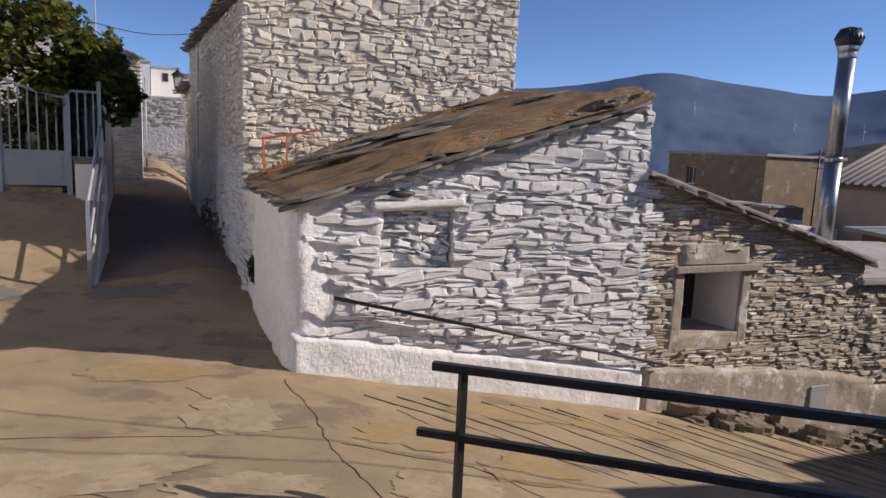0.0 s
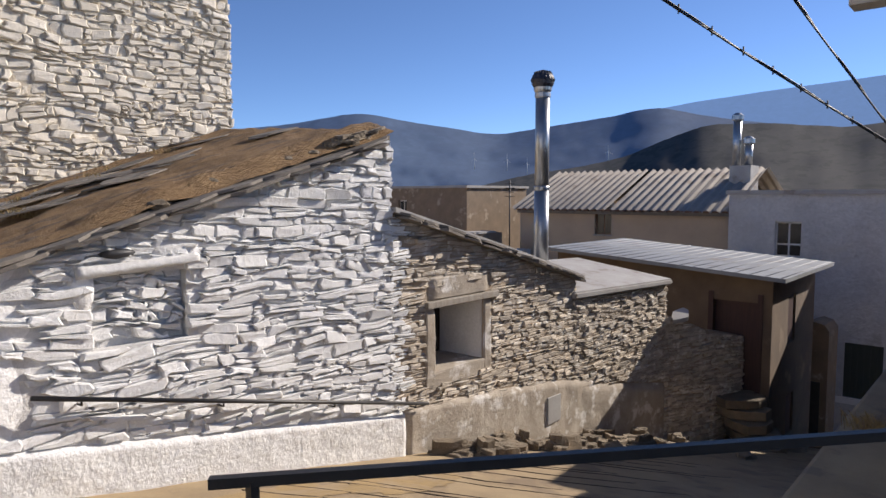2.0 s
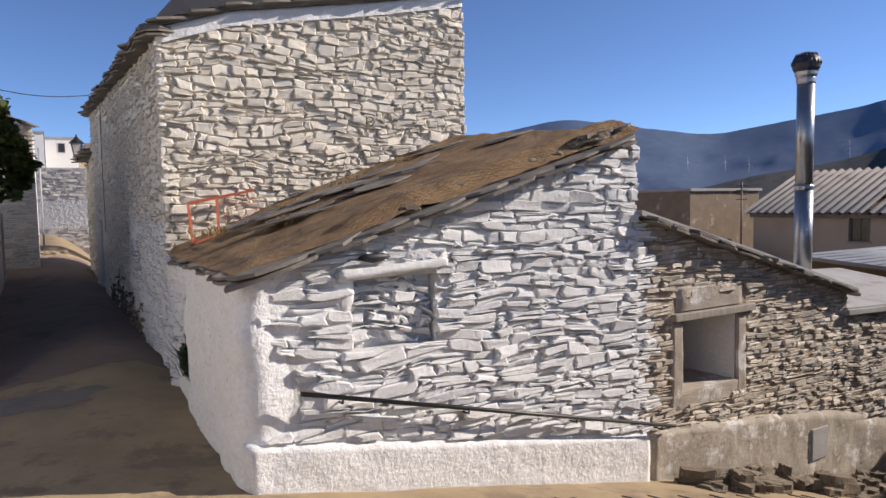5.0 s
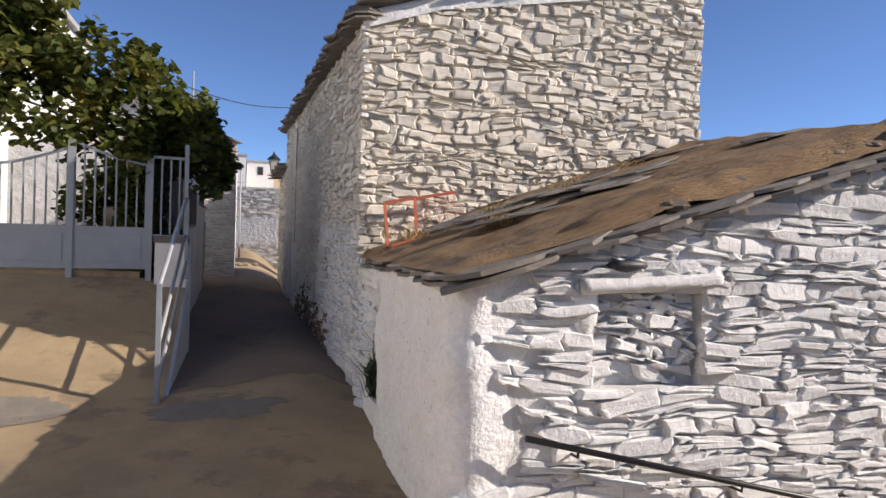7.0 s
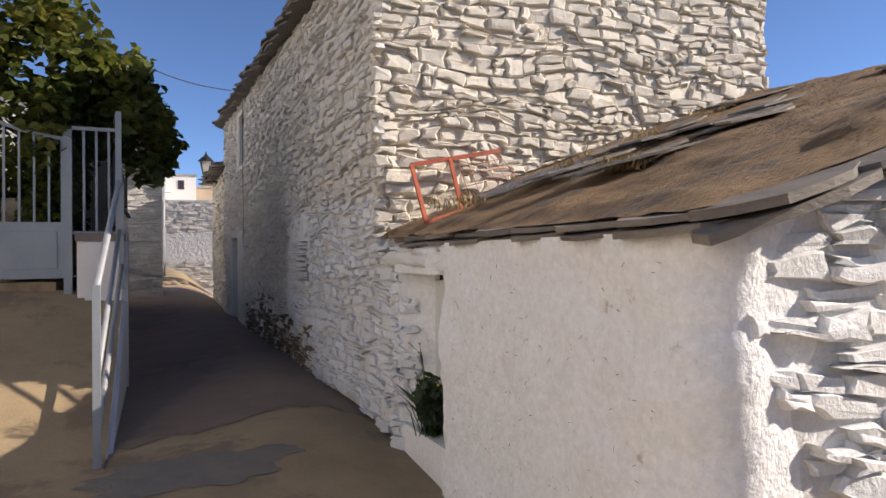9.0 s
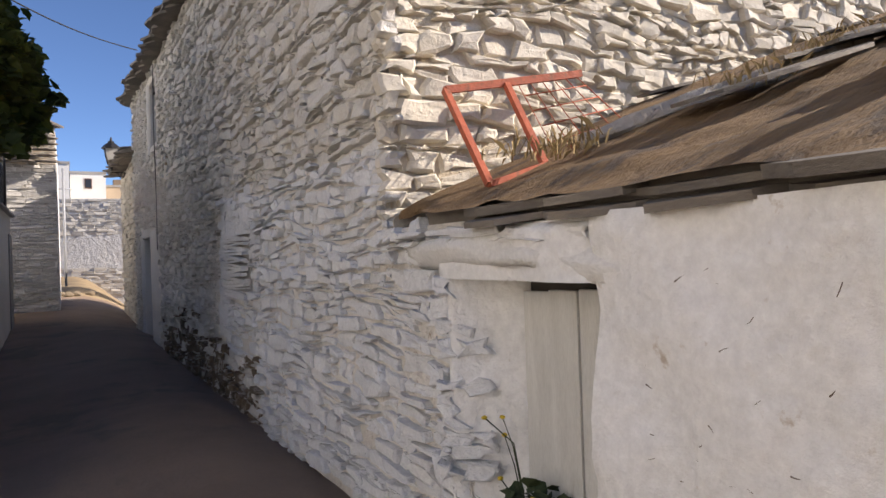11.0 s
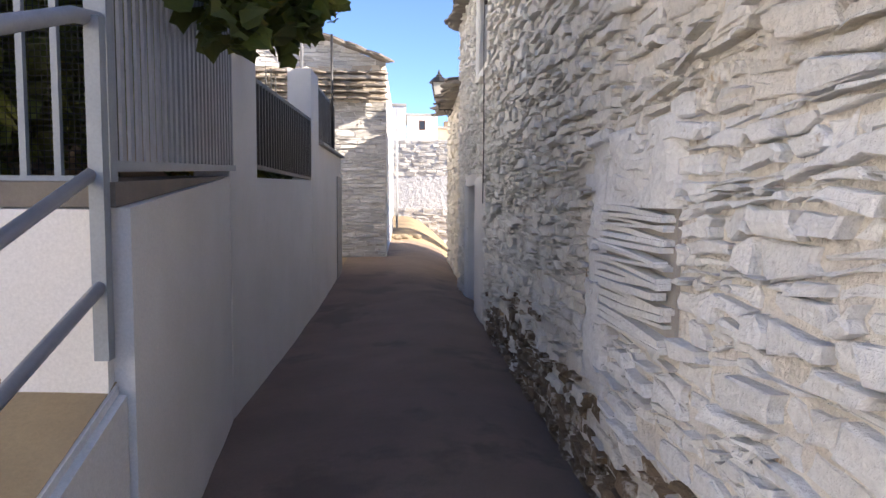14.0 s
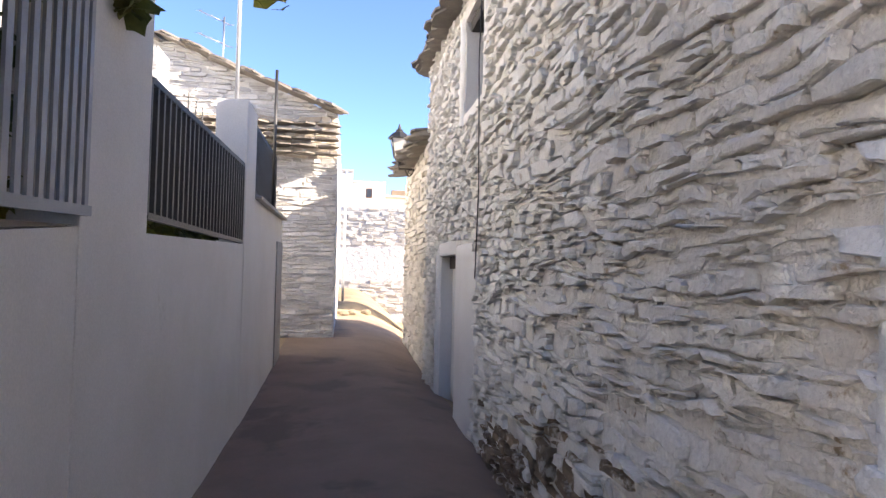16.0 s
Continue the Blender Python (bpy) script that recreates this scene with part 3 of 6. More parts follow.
part("mortar_lump", lump(bmesh.new(), (7.9, 6.445, 3.27), (0.28, 0.03, 0.10), rng), "plaster", shed_front, smooth=True)
# plaster plinth, rough edged, and the plaster margin at the corner
def rough_slab(face, a0, a1, lo, hi, d0, d1, na, nz, amp, seedv):
    """A plastered patch with a wavering surface and a rounded rim."""
    verts, faces = [], []
    for r in range(nz + 1):
        for i in range(na + 1):
            a = a0 + (a1 - a0) * i / na
            t = r / nz
            z = lo(a) + (hi(a) - lo(a)) * t
            rim = min(i, na - i, (nz - r) * 1.0) 
            d = d1 + amp * noise.noise(Vector((a * 3, z * 3, seedv))) + 0.4 * amp * noise.noise(Vector((a * 11, z * 11, seedv)))
            if rim < 1:
                d = d0
            if r == nz:
                z += 0.02 * noise.noise(Vector((a * 5, 0, seedv)))
            verts.append(tuple(face.p(a, z, d)))
    for r in range(nz):
        for i in range(na):
            k = r * (na + 1) + i
            faces.append((k, k + 1, k + na + 2, k + na + 1))
    return verts, faces


for name, a0, a1, m, lab in (("plinth", 6.20, 10.9, "plaster", "thick white plaster plinth"), ("plinth", 10.9, 15.9, "greyplaster", "weathered grey and white plaster plinth")):
    v, f = rough_slab(FRONT, a0, a1, base_z, plinth_top, -0.02, 0.075, int((a1 - a0) / 0.05), 18, 0.018, 2)
    raw(name, v, f, m, shed_front, lab).data.polygons.foreach_set("use_smooth", [True] * len(f))

SIDE = Face((6.2, 0), (0, 1), (-1, 0))
DOOR = (8.60, 9.50, 1.80, 2.90)
side_top = line([(6.45, 3.09), (10.07, 3.09)])
part("wall_shed_side", wall_body(SIDE, 6.72, 9.50, lambda a: 1.0, side_top, 0.40, [DOOR]), "plaster", None, "white plastered side wall of the shed with cracks", category="wall", kind="structure")
shed_side = bpy.data.objects["wall_shed_side"]
for a0, a1, lo, hi, sd in ((8.60, 9.50, 2.90, None, 12),):
    v, f = rough_slab(SIDE, a0, a1, lambda a, lo=lo: lo, side_top, -0.02, 0.035, max(int((a1 - a0) / 0.03), 6), 56 if lo < 2 else 8, 0.036, sd)
    raw("plaster_coat", v, f, "dented", shed_side, "lumpy cracked white plaster").data.polygons.foreach_set("use_smooth", [True] * len(f))
# one coat of plaster runs along the side, round the corner and onto the front
SOFT = 0.17
def coat_point(q, z):
    """q counts metres from the door jamb along the side, round the corner and along the front."""
    run, turn_ = 8.60 - (6.45 + SOFT), SOFT * math.pi / 2
    if q < run:
        p, n_ = Vector((6.2, 8.60 - q, z)), Vector((-1, 0, 0))
    elif q < run + turn_:
        an = (q - run) / SOFT
        n_ = Vector((-math.cos(an), -math.sin(an), 0))
        p = Vector((6.2 + SOFT, 6.45 + SOFT, z)) + n_ * SOFT
    else:
        p, n_ = Vector((6.2 + SOFT + q - run - turn_, 6.45, z)), Vector((0, -1, 0))
    a_ = 8.60 - q
    d = 0.035 + 0.036 * noise.noise(Vector((a_ * 3, z * 3, 11))) + 0.0144 * noise.noise(Vector((a_ * 11, z * 11, 11)))
    if q > run + turn_:
        d *= max(1 - (q - run - turn_) / (0.24 + 0.14 * noise.noise(Vector((z * 3.5, 1, 7)))), -0.3)
    return p + n_ * d


verts, faces = [], []
span, nq, nz_ = 8.60 - (6.45 + SOFT) + SOFT * math.pi / 2 + 0.36, 92, 62
for r in range(nz_ + 1):
    for i in range(nq + 1):
        p = coat_point(span * i / nq, 1.0)
        top_ = max(3.09, shed_top(p.x) - 0.02) if p.y < 6.5 else 3.10
        verts.append(tuple(coat_point(span * i / nq, 1.0 + (top_ - 1.0) * r / nz_)))
for r in range(nz_):
    for i in range(nq):
        k = r * (nq + 1) + i
        faces.append((k, k + 1, k + nq + 2, k + nq + 1))
raw("plaster_coat", verts, faces, "dented", shed_side, "lumpy cracked white plaster").data.polygons.foreach_set("use_smooth", [True] * len(faces))
# thin cracks and scars in the plaster; shaded dents are drawn as dark bars too
crack_rng = random.Random(8)
for k in range(170):
    a, z = crack_rng.uniform(6.66, 8.5), crack_rng.uniform(1.6, 3.02)
    turn, length = crack_rng.uniform(-0.5, 1.2), crack_rng.uniform(0.01, 0.032)
    pts = []
    for q in range(3):
        d = 0.035 + 0.036 * noise.noise(Vector((a * 3, z * 3, 11))) + 0.0144 * noise.noise(Vector((a * 11, z * 11, 11)))
        pts.append(SIDE.p(a, z, d - 0.0005))
        turn += crack_rng.uniform(-0.5, 0.5)
        a -= length * 0.5 * math.cos(turn)
        z += length * 0.5 * math.sin(turn)
    bar("scar", pts, crack_rng.uniform(0.001, 0.0026), "groove", shed_side, sides=4, r_end=0.001)

door = thing("shed_door", (6.5, 9.0, 1.8), "narrow limewashed plank door set deep in the shed wall", "door")
for k in range(4):
    y0 = 8.61 + k * 0.155
    part("plank", boxed(6.385 + 0.006 * (k % 2), 6.42, y0, y0 + 0.150, 1.82, 2.87 - 0.008 * k, bevel=0.004), "whitewood", door)
part("batten", boxed(6.43, 6.46, 8.62, 9.36, 2.1, 2.2), "wood", door)
# dark box takes the place of the unlit gap behind the planks
part("dark_jamb", boxed(6.43, 6.58, 8.55, 9.6, 1.7, 2.95), "dark", door, "dark box for the unlit gap behind the door")
part("door_lintel", rough_log([(6.29, 8.40, 2.87), (6.215, 8.52, 2.94), (6.19, 8.9, 3.0), (6.19, 9.4, 3.01), (6.22, 9.72, 2.99)], 0.055, 0.058, 0.45, 6, 14), "whitewash", shed_side, "rounded limewashed timber lintel", smooth=True)
lay(masonry(Face((6.17, 0), (0, 1), (-1, 0)), 8.35, 9.98, lambda a: 3.02, lambda a: 3.10, rng, (0.1, 0.35), (0.03, 0.06), (0.0, 0.04), wave=0.03, seedv=37), shed_side, (8, 10, 3, 3.3), lambda a, z: "whitewash", "thin whitewashed slates")
JAMB = Face((6.20, 9.42), (0.20, -0.20), (-0.20, -0.20))
v, f = rough_slab(JAMB, -0.03, 0.30, lambda a: 1.5, lambda a: 2.97, -0.02, 0.0, 16, 48, 0.04, 61)
raw("door_reveal", v, f, "dented", shed_side, "grey worn plaster reveal beside the door").data.polygons.foreach_set("use_smooth", [True] * len(f))
lay([q for q in masonry(JAMB, -0.08, 0.16, lambda a: 1.6, lambda a: 2.95, rng, (0.10, 0.2), (0.05, 0.11), (0.0, 0.05), wave=0.03, rag=0.03, seedv=63) if rng.random() < 0.6], shed_side, (-1, 1, 1, 3), lambda a, z: "bluewhite", "limewashed jamb stones")

# the shed's earth and slate roof
roof_z = lambda x, y: 3.17 + 0.291 * (x - 6.2) + 0.016 * max(x - 6.2, 0) * (y - 6.45)
shed_roof = thing("roof", (8.4, 8.2, 3.5), "low shed roof of slate slabs covered with brown earth", "roof", kind="structure")
verts, faces = [], []
rx, ry = steps(6.16, 10.74, 0.06), steps(6.42, 10.02, 0.06)
for y in ry:
    for x in rx:
        edge = min((x - 6.16) / 0.25, (y - 6.42) / 0.2, (10.74 - x) / 0.15, 1)
        hump = (0.03 + 0.07 * smooth_step(x, 6.6, 8.0)) * edge + 0.085 * smooth_step(x, 6.9, 7.8) * math.exp(-((y - 6.66) / 0.17) ** 2) * (1 + 0.5 * noise.noise(Vector((x * 3.5, y * 4, 8)))) + 0.035 * noise.noise(Vector((x * 1.6, y * 2.5, 2))) + 0.02 * noise.noise(Vector((x * 6, y * 6, 4)))
        verts.append((max(x, 6.27) if y > 9.7 else x, y, roof_z(x, y) + max(hump, 0.0)))
w = len(rx)
for j in range(len(ry) - 1):
    for i in range(w - 1):
        faces.append((j * w + i, j * w + i + 1, (j + 1) * w + i + 1, (j + 1) * w + i))
raw("earth_cover", verts, faces, "earthroof", shed_roof, "brown earth with dry debris").data.polygons.foreach_set("use_smooth", [True] * len(faces))
bm = bmesh.new()
prism(bm, [(6.25, 6.46, roof_z(6.25, 6.4) - 0.09), (10.70, 6.46, roof_z(10.70, 6.4) - 0.09), (10.70, 6.46, roof_z(10.70, 6.4) - 0.0), (6.25, 6.46, roof_z(6.25, 6.4) - 0.0)], (0, 3.26, 0.0))
part("roof_slab", bm, "roofslate", shed_roof)


def slate_slab(x, y, z, w, d, t, rz, tilt, rnd):
    """A flat split stone with an uneven outline."""
    bm = bmesh.new()
    n = 9
    loop = [Vector((w / 2 * math.cos(2 * math.pi * i / n) * rnd.uniform(0.8, 1.25), d / 2 * math.sin(2 * math.pi * i / n) * rnd.uniform(0.8, 1.25), 0)) for i in range(n)]
    prism(bm, loop, (0, 0, t))
    bmesh.ops.transform(bm, matrix=Matrix.Translation((x, y, z)) @ Euler((0, -tilt, rz)).to_matrix().to_4x4(), verts=bm.verts)
    return bm


slope = math.atan(0.291)
# eave slates along the front edge in two layers, then a row of edging stones
for layer, (dy, dz) in enumerate(((6.36, -0.075), (6.40, -0.035))):
    x = 6.15
    while x < 10.3:
        wd = rng.uniform(0.3, 0.75)
        part("slate", slate_slab(x + wd / 2, dy + rng.uniform(-0.02, 0.03), roof_z(x + wd / 2, 6.4) + dz + rng.uniform(-0.008, 0.008), wd * 1.1, rng.uniform(0.3, 0.4), rng.uniform(0.02, 0.035), rng.uniform(-0.06, 0.06), slope + rng.uniform(-0.03, 0.03), rng), "roofslate", shed_roof)
        x += wd * 0.9
x = 7.6
while x < 10.5:
    sz = rng.uniform(0.05, 0.13)
    if rng.random() < 0.6 + 0.04 * x - 0.3:
        part("edging_stone", lump(bmesh.new(), (x, 6.50 + rng.uniform(-0.03, 0.10), roof_z(x, 6.5) + rng.uniform(0.02, 0.07)), (sz, sz * 0.6, sz * 0.4), rng), rng.choice(["rock", "rock", "slate"]), shed_roof)
    x += sz * rng.uniform(1.2, 3.0)
for k in range(16):
    x = rng.uniform(9.8, 10.6)
    part("edging_stone", slate_slab(x, 6.47 + rng.uniform(-0.03, 0.1), roof_z(x, 6.5) + rng.uniform(0.03, 0.12), rng.uniform(0.15, 0.35), rng.uniform(0.1, 0.2), rng.uniform(0.02, 0.05), rng.uniform(-0.4, 0.4), slope + rng.uniform(-0.1, 0.1), rng), "rock", shed_roof)
# eave slates over the side wall
y = 6.45
while y < 9.2:
    wd = rng.uniform(0.3, 0.6)
    for dz in (-0.07, -0.03):
        part("slate", slate_slab(6.30 + rng.uniform(-0.03, 0.03), y + wd / 2, roof_z(6.2, y) + dz + 0.012, rng.uniform(0.3, 0.42), wd * 1.1, rng.uniform(0.02, 0.032), rng.uniform(-0.1, 0.1), slope * 0.6, rng), "roofslate", shed_roof)
    y += wd * 0.9
# long slate strips and bleached timber lying near the house
for k in range(20):
    x, y = rng.uniform(7.2, 10.4), rng.uniform(7.9, 9.9)
    part("slate", slate_slab(x, y, roof_z(x, y) + 0.105 + rng.uniform(-0.01, 0.02), rng.uniform(0.5, 1.3), rng.uniform(0.15, 0.35), 0.016, rng.uniform(-0.15, 0.3), slope + rng.uniform(-0.04, 0.04), rng), "roofslate", shed_roof)
log = thing("timber", (7.9, 9.3, 3.8), "bleached splintered timber lying on the shed roof", "timber")
part("trunk", rough_log([(6.80, 9.34, 3.45), (7.2, 9.16, 3.60), (7.6, 9.0, 3.73), (8.1, 8.85, 3.90)], 0.03, 0.042, 0.7, 12), "bleached", log)
bag = thing("black_bag", (7.36, 6.42, 3.20), "crumpled black plastic bag tucked under the eave", "bag")
part("crumpled_sheet", lump(bmesh.new(), (7.38, 6.40, 3.245), (0.15, 0.05, 0.045), rng), "tarp", bag, smooth=True)

# iron frame on the roof
iron = thing("bed_frame", (6.6, 9.7, 3.3), "rusty red iron frame with wire mesh on the shed roof", "metal frame")
tl, tr, bl, br = Vector((6.475, 9.90, 3.77)), Vector((7.30, 9.88, 3.93)), Vector((6.44, 9.5, 3.28)), Vector((6.76, 9.53, 3.38))
bar("top_bar", [tl, tr], 0.018, "rust", iron, square=True)
bar("leg", [tl, bl], 0.015, "rust", iron, square=True)
bar("leg", [tl.lerp(tr, 0.42), br], 0.015, "rust", iron, square=True)
bar("foot_bar", [bl, br], 0.012, "rust", iron, square=True)
for k in range(6):
    t = 0.5 + 0.09 * k
    bar("wire", [tl.lerp(tr, t), br + Vector((0.1 + 0.1 * k, 0.02, 0.03 + 0.03 * k))], 0.003, "rust", iron, sides=4)
for k in range(4):
    t = 0.2 + 0.2 * k
    bar("wire", [tl.lerp(tr, 0.5).lerp(br + Vector((0.1, 0, 0.03)), t), tl.lerp(tr, 0.95).lerp(br + Vector((0.6, 0, 0.18)), t)], 0.003, "rust", iron, sides=4)

# ---- low brown wall beside the shed ----
low_top = line([(10.66, 3.52), (12.9, 2.92), (15.15, 2.26)])
WIN = (11.48, 12.55, 1.36, 2.24)
low_plinth = line([(10.6, 0.95), (12.4, 0.80), (14.5, 0.55), (16.3, 0.25), (19, -0.35)])
part("wall_low", wall_body(FRONT, 10.68, 15.2, base_z, low_top, 0.5, [WIN]), "earthjoint", None, "brown rubble stone wall with a small deep window", category="wall", kind="structure")
low = bpy.data.objects["wall_low"]
surround = [(11.30, 12.72, 1.22, 2.52)]
stones = masonry(FRONT, 10.66, 15.2, low_plinth, low_top, rng, (0.10, 0.32), (0.035, 0.085), (0.0, 0.05), holes=surround, lean=-0.02, wave=0.06, wild=0.4, seedv=3)
lay(stones, low, (11.0, 14.0, 0.9, 2.6), lambda a, z: "slate" if a > 10.95 + 0.12 * noise.noise(Vector((z * 4, 0, 0))) else "whitewash", "brown rubble stones")
for a0, a1, lo, hi, m in ((11.30, 11.48, 1.2, 2.26, "greyplaster"), (12.55, 12.72, 1.2, 2.26, "greyplaster"), (11.36, 12.68, 2.36, 2.66, "greyplaster"), (11.30, 12.72, 1.16, 1.36, "greyplaster")):
    v, f = rough_slab(FRONT, a0, a1, lambda a, lo=lo: lo, lambda a, hi=hi: hi, -0.01, 0.035, 14, 14, 0.015, a0)
    raw("window_plaster", v, f, m, low).data.polygons.foreach_set("use_smooth", [True] * len(f))
part("window_lintel", boxed(11.28, 12.84, 6.36, 6.9, 2.25, 2.34, bevel=0.012), "wood", low, "grey timber lintel")
part("window_sill", boxed(11.46, 12.57, 6.42, 7.25, 1.31, 1.365, bevel=0.008), "greyplaster", low)
for x0, x1, m in ((11.40, 11.475, "plaster"),):
    part("reveal", boxed(x0, x1, 6.47, 6.98, 1.34, 2.26), m, low, "white plastered reveal")
bm = bmesh.new()
prism(bm, [(12.53, 6.47, 1.36), (12.62, 6.47, 1.36), (12.62, 7.25, 1.36), (12.50, 7.25, 1.36)], (0, 0, 0.89))
part("reveal", bm, "plaster", low, "white plastered window reveal")
# a near-black sheet shows the room as unlit
part("dark_room", boxed(11.3, 12.8, 7.3, 7.34, 1.2, 2.4), "dark", low, "dark sheet for the unlit room behind the window")
# slab roof of the low building
low_roof = thing("roof", (13, 8, 3), "sloping roof of slate and grey cement", "roof", kind="structure")
zl = lambda x: float(np.interp(x, [10.6, 12.9, 15.3], [3.56, 2.96, 2.28]))
for (xa, xb) in ((10.68, 12.9), (12.9, 15.32)):
    bm = bmesh.new()
    prism(bm, [(xa, 6.34, zl(xa)), (xb, 6.34, zl(xb)), (xb, 6.34, zl(xb) + 0.06), (xa, 6.34, zl(xa) + 0.06)], (0, 2.6, 0.0))
    part("slab", bm, "slab", low_roof)
x = 10.72
while x < 15.2:
    wd = rng.uniform(0.3, 0.7)
    for dz in (-0.05, -0.015):
        part("slate", slate_slab(x + wd / 2, 6.40, zl(x + wd / 2) + dz + rng.uniform(-0.01, 0.01), wd * 1.1, rng.uniform(0.25, 0.35), rng.uniform(0.02, 0.035), rng.uniform(-0.06, 0.06), -math.atan(0.27), rng), "roofslate", low_roof)
    x += wd * 0.85

# second lower stretch, bending towards the hut
BEND = Face((15.15, 6.45), (3.4, -0.25), (-0.25, -3.4))
bend_len = math.hypot(3.4, 0.25)
bend_top = lambda a: 1.92 - 0.02 * a
bend_base = lambda a: fall(15.15 + a) - 0.3
part("wall_bend", wall_body(BEND, 0, bend_len, bend_base, bend_top, 0.5), "earthjoint", None, "curving rubble stone wall with a cement cap", category="wall", kind="structure")
bendw = bpy.data.objects["wall_bend"]
bend_pl = line([(0, 0.42), (3.4, -0.25)])
stones = masonry(BEND, 0, bend_len, bend_pl, bend_top, rng, (0.10, 0.30), (0.035, 0.08), (0.0, 0.05), wave=0.05, wild=0.4, seedv=5)
lay(stones, bendw, (0, 2.2, 0, 2), lambda a, z: "slate", "brown rubble stones", 200)
v, f = rough_slab(BEND, 0, bend_len, bend_base, bend_pl, -0.01, 0.06, 40, 14, 0.02, 21)
raw("plinth", v, f, "greyplaster", bendw, "weathered plaster plinth").data.polygons.foreach_set("use_smooth", [True] * len(f))
bm = bmesh.new()
prism(bm, [BEND.p(-0.1, 1.93, 0.12), BEND.p(bend_len + 0.05, 1.86, 0.12), BEND.p(bend_len + 0.05, 1.98, 0.12), BEND.p(-0.1, 2.06, 0.12)], BEND.n * -2.4 + Vector((0, 0, 0.3)))
bmesh.ops.bevel(bm, geom=bm.edges[:], offset=0.03, segments=2, affect="EDGES")
part("cap", bm, "slab", bendw, "grey cement cap")

# flue pipe
pipe = thing("flue_pipe", (14.66, 6.82, 2.4), "tall galvanised flue pipe with a dark round cowl", "chimney pipe")
px, py = 14.66, 6.82
part("lower_tube", lathe(bmesh.new(), (px, py, 2.3), [(0.125, 0), (0.125, 1.52)], 20), "zinc", pipe, smooth=True)
part("joint_band", lathe(bmesh.new(), (px, py, 3.82), [(0.125, 0), (0.133, 0.02), (0.133, 0.06), (0.12, 0.08)], 20), "zinc", pipe)
part("upper_tube", lathe(bmesh.new(), (px, py, 3.88), [(0.12, 0), (0.12, 1.50)], 20), "zinc", pipe, smooth=True)
part("joint_band", lathe(bmesh.new(), (px, py, 5.38), [(0.12, 0), (0.135, 0.02), (0.135, 0.08), (0.12, 0.10)], 20), "zinc", pipe, "bright steel band")
part("neck", lathe(bmesh.new(), (px, py, 5.46), [(0.12, 0), (0.15, 0.05), (0.155, 0.1)], 20), "zinc", pipe)
cowl = part("cowl", lathe(bmesh.new(), (px, py, 5.55), [(0.15, 0), (0.185, 0.06), (0.195, 0.13), (0.18, 0.2), (0.13, 0.265), (0.05, 0.295), (0.01, 0.30)], 20), "cowl", pipe, "dark turbine cowl")
for k in range(20):
    an = 2 * math.pi * k / 20
    c, s = math.cos(an), math.sin(an)
    c2, s2 = math.cos(an + 0.25), math.sin(an + 0.25)
    bar("vane", [(px + 0.152 * c, py + 0.152 * s, 5.56), (px + 0.202 * c2, py + 0.202 * s2, 5.68), (px + 0.135 * c2, py + 0.135 * s2, 5.82)], 0.008, "cowl", cowl, sides=4)

# handrail on the wall
hand = thing("handrail", (8.9, 6.3, 1.6), "thin dark metal handrail fixed to the white wall", "handrail")
h0, h1 = Vector((6.64, 6.30, 2.17)), Vector((11.2, 6.30, 1.03))
bar("rail", [h0, h1], 0.021, "blackmetal", hand)
for t in (0.08, 0.36, 0.66, 0.95):
    q = h0.lerp(h1, t)
    bar("bracket", [q, q + Vector((0, 0.0, -0.05)), q + Vector((0, 0.14, -0.06))], 0.010, "blackmetal", hand, sides=6)

# meter lid on the plinth
lid = thing("meter_box", (14.4, 6.36, 0.2), "small pale metal cover set in the plinth", "meter box")
part("lid", boxed(14.2, 14.6, 6.35, 6.40, -0.08, 0.38, bevel=0.01), "slab", lid)

# rock ledges and loose stones at the wall's foot
def ledge_rock(x, y, z, w, d, t, rz, rnd):
    """Split bedrock: two or three ragged leaves of stone, one on another."""
    bm = bmesh.new()
    zz, n = z, 13
    for k in range(rnd.randint(2, 3)):
        h, sh = t * rnd.uniform(0.3, 0.55), 1 - 0.16 * k
        ox, oy = rnd.uniform(-0.06, 0.06), rnd.uniform(-0.02, 0.07)
        ring = [Vector((ox + w / 2 * sh * math.cos(2 * math.pi * i / n) * rnd.uniform(0.75, 1.25), oy + d / 2 * sh * math.sin(2 * math.pi * i / n) * rnd.uniform(0.75, 1.25), 0)) for i in range(n)]
        lo = [bm.verts.new(q + Vector((0, 0, zz - z))) for q in ring]
        hi = [bm.verts.new(q * rnd.uniform(0.9, 1.0) + Vector((0, 0, zz - z + h * rnd.uniform(0.7, 1.2)))) for q in ring]
        mid = bm.verts.new(Vector((ox, oy, zz - z + h * rnd.uniform(0.9, 1.2))))
        bm.faces.new(lo[::-1])
        for i in range(n):
            j = (i + 1) % n
            bm.faces.new((lo[i], lo[j], hi[j], hi[i]))
            bm.faces.new((hi[i], hi[j], mid))
        zz += h * 0.85
    bmesh.ops.transform(bm, matrix=Matrix.Translation((x, y, z)) @ Euler((rnd.uniform(-0.08, 0.08), 0.16 + rnd.uniform(-0.1, 0.1), rz)).to_matrix().to_4x4(), verts=bm.verts)
    return bm


ledge = random.Random(12)
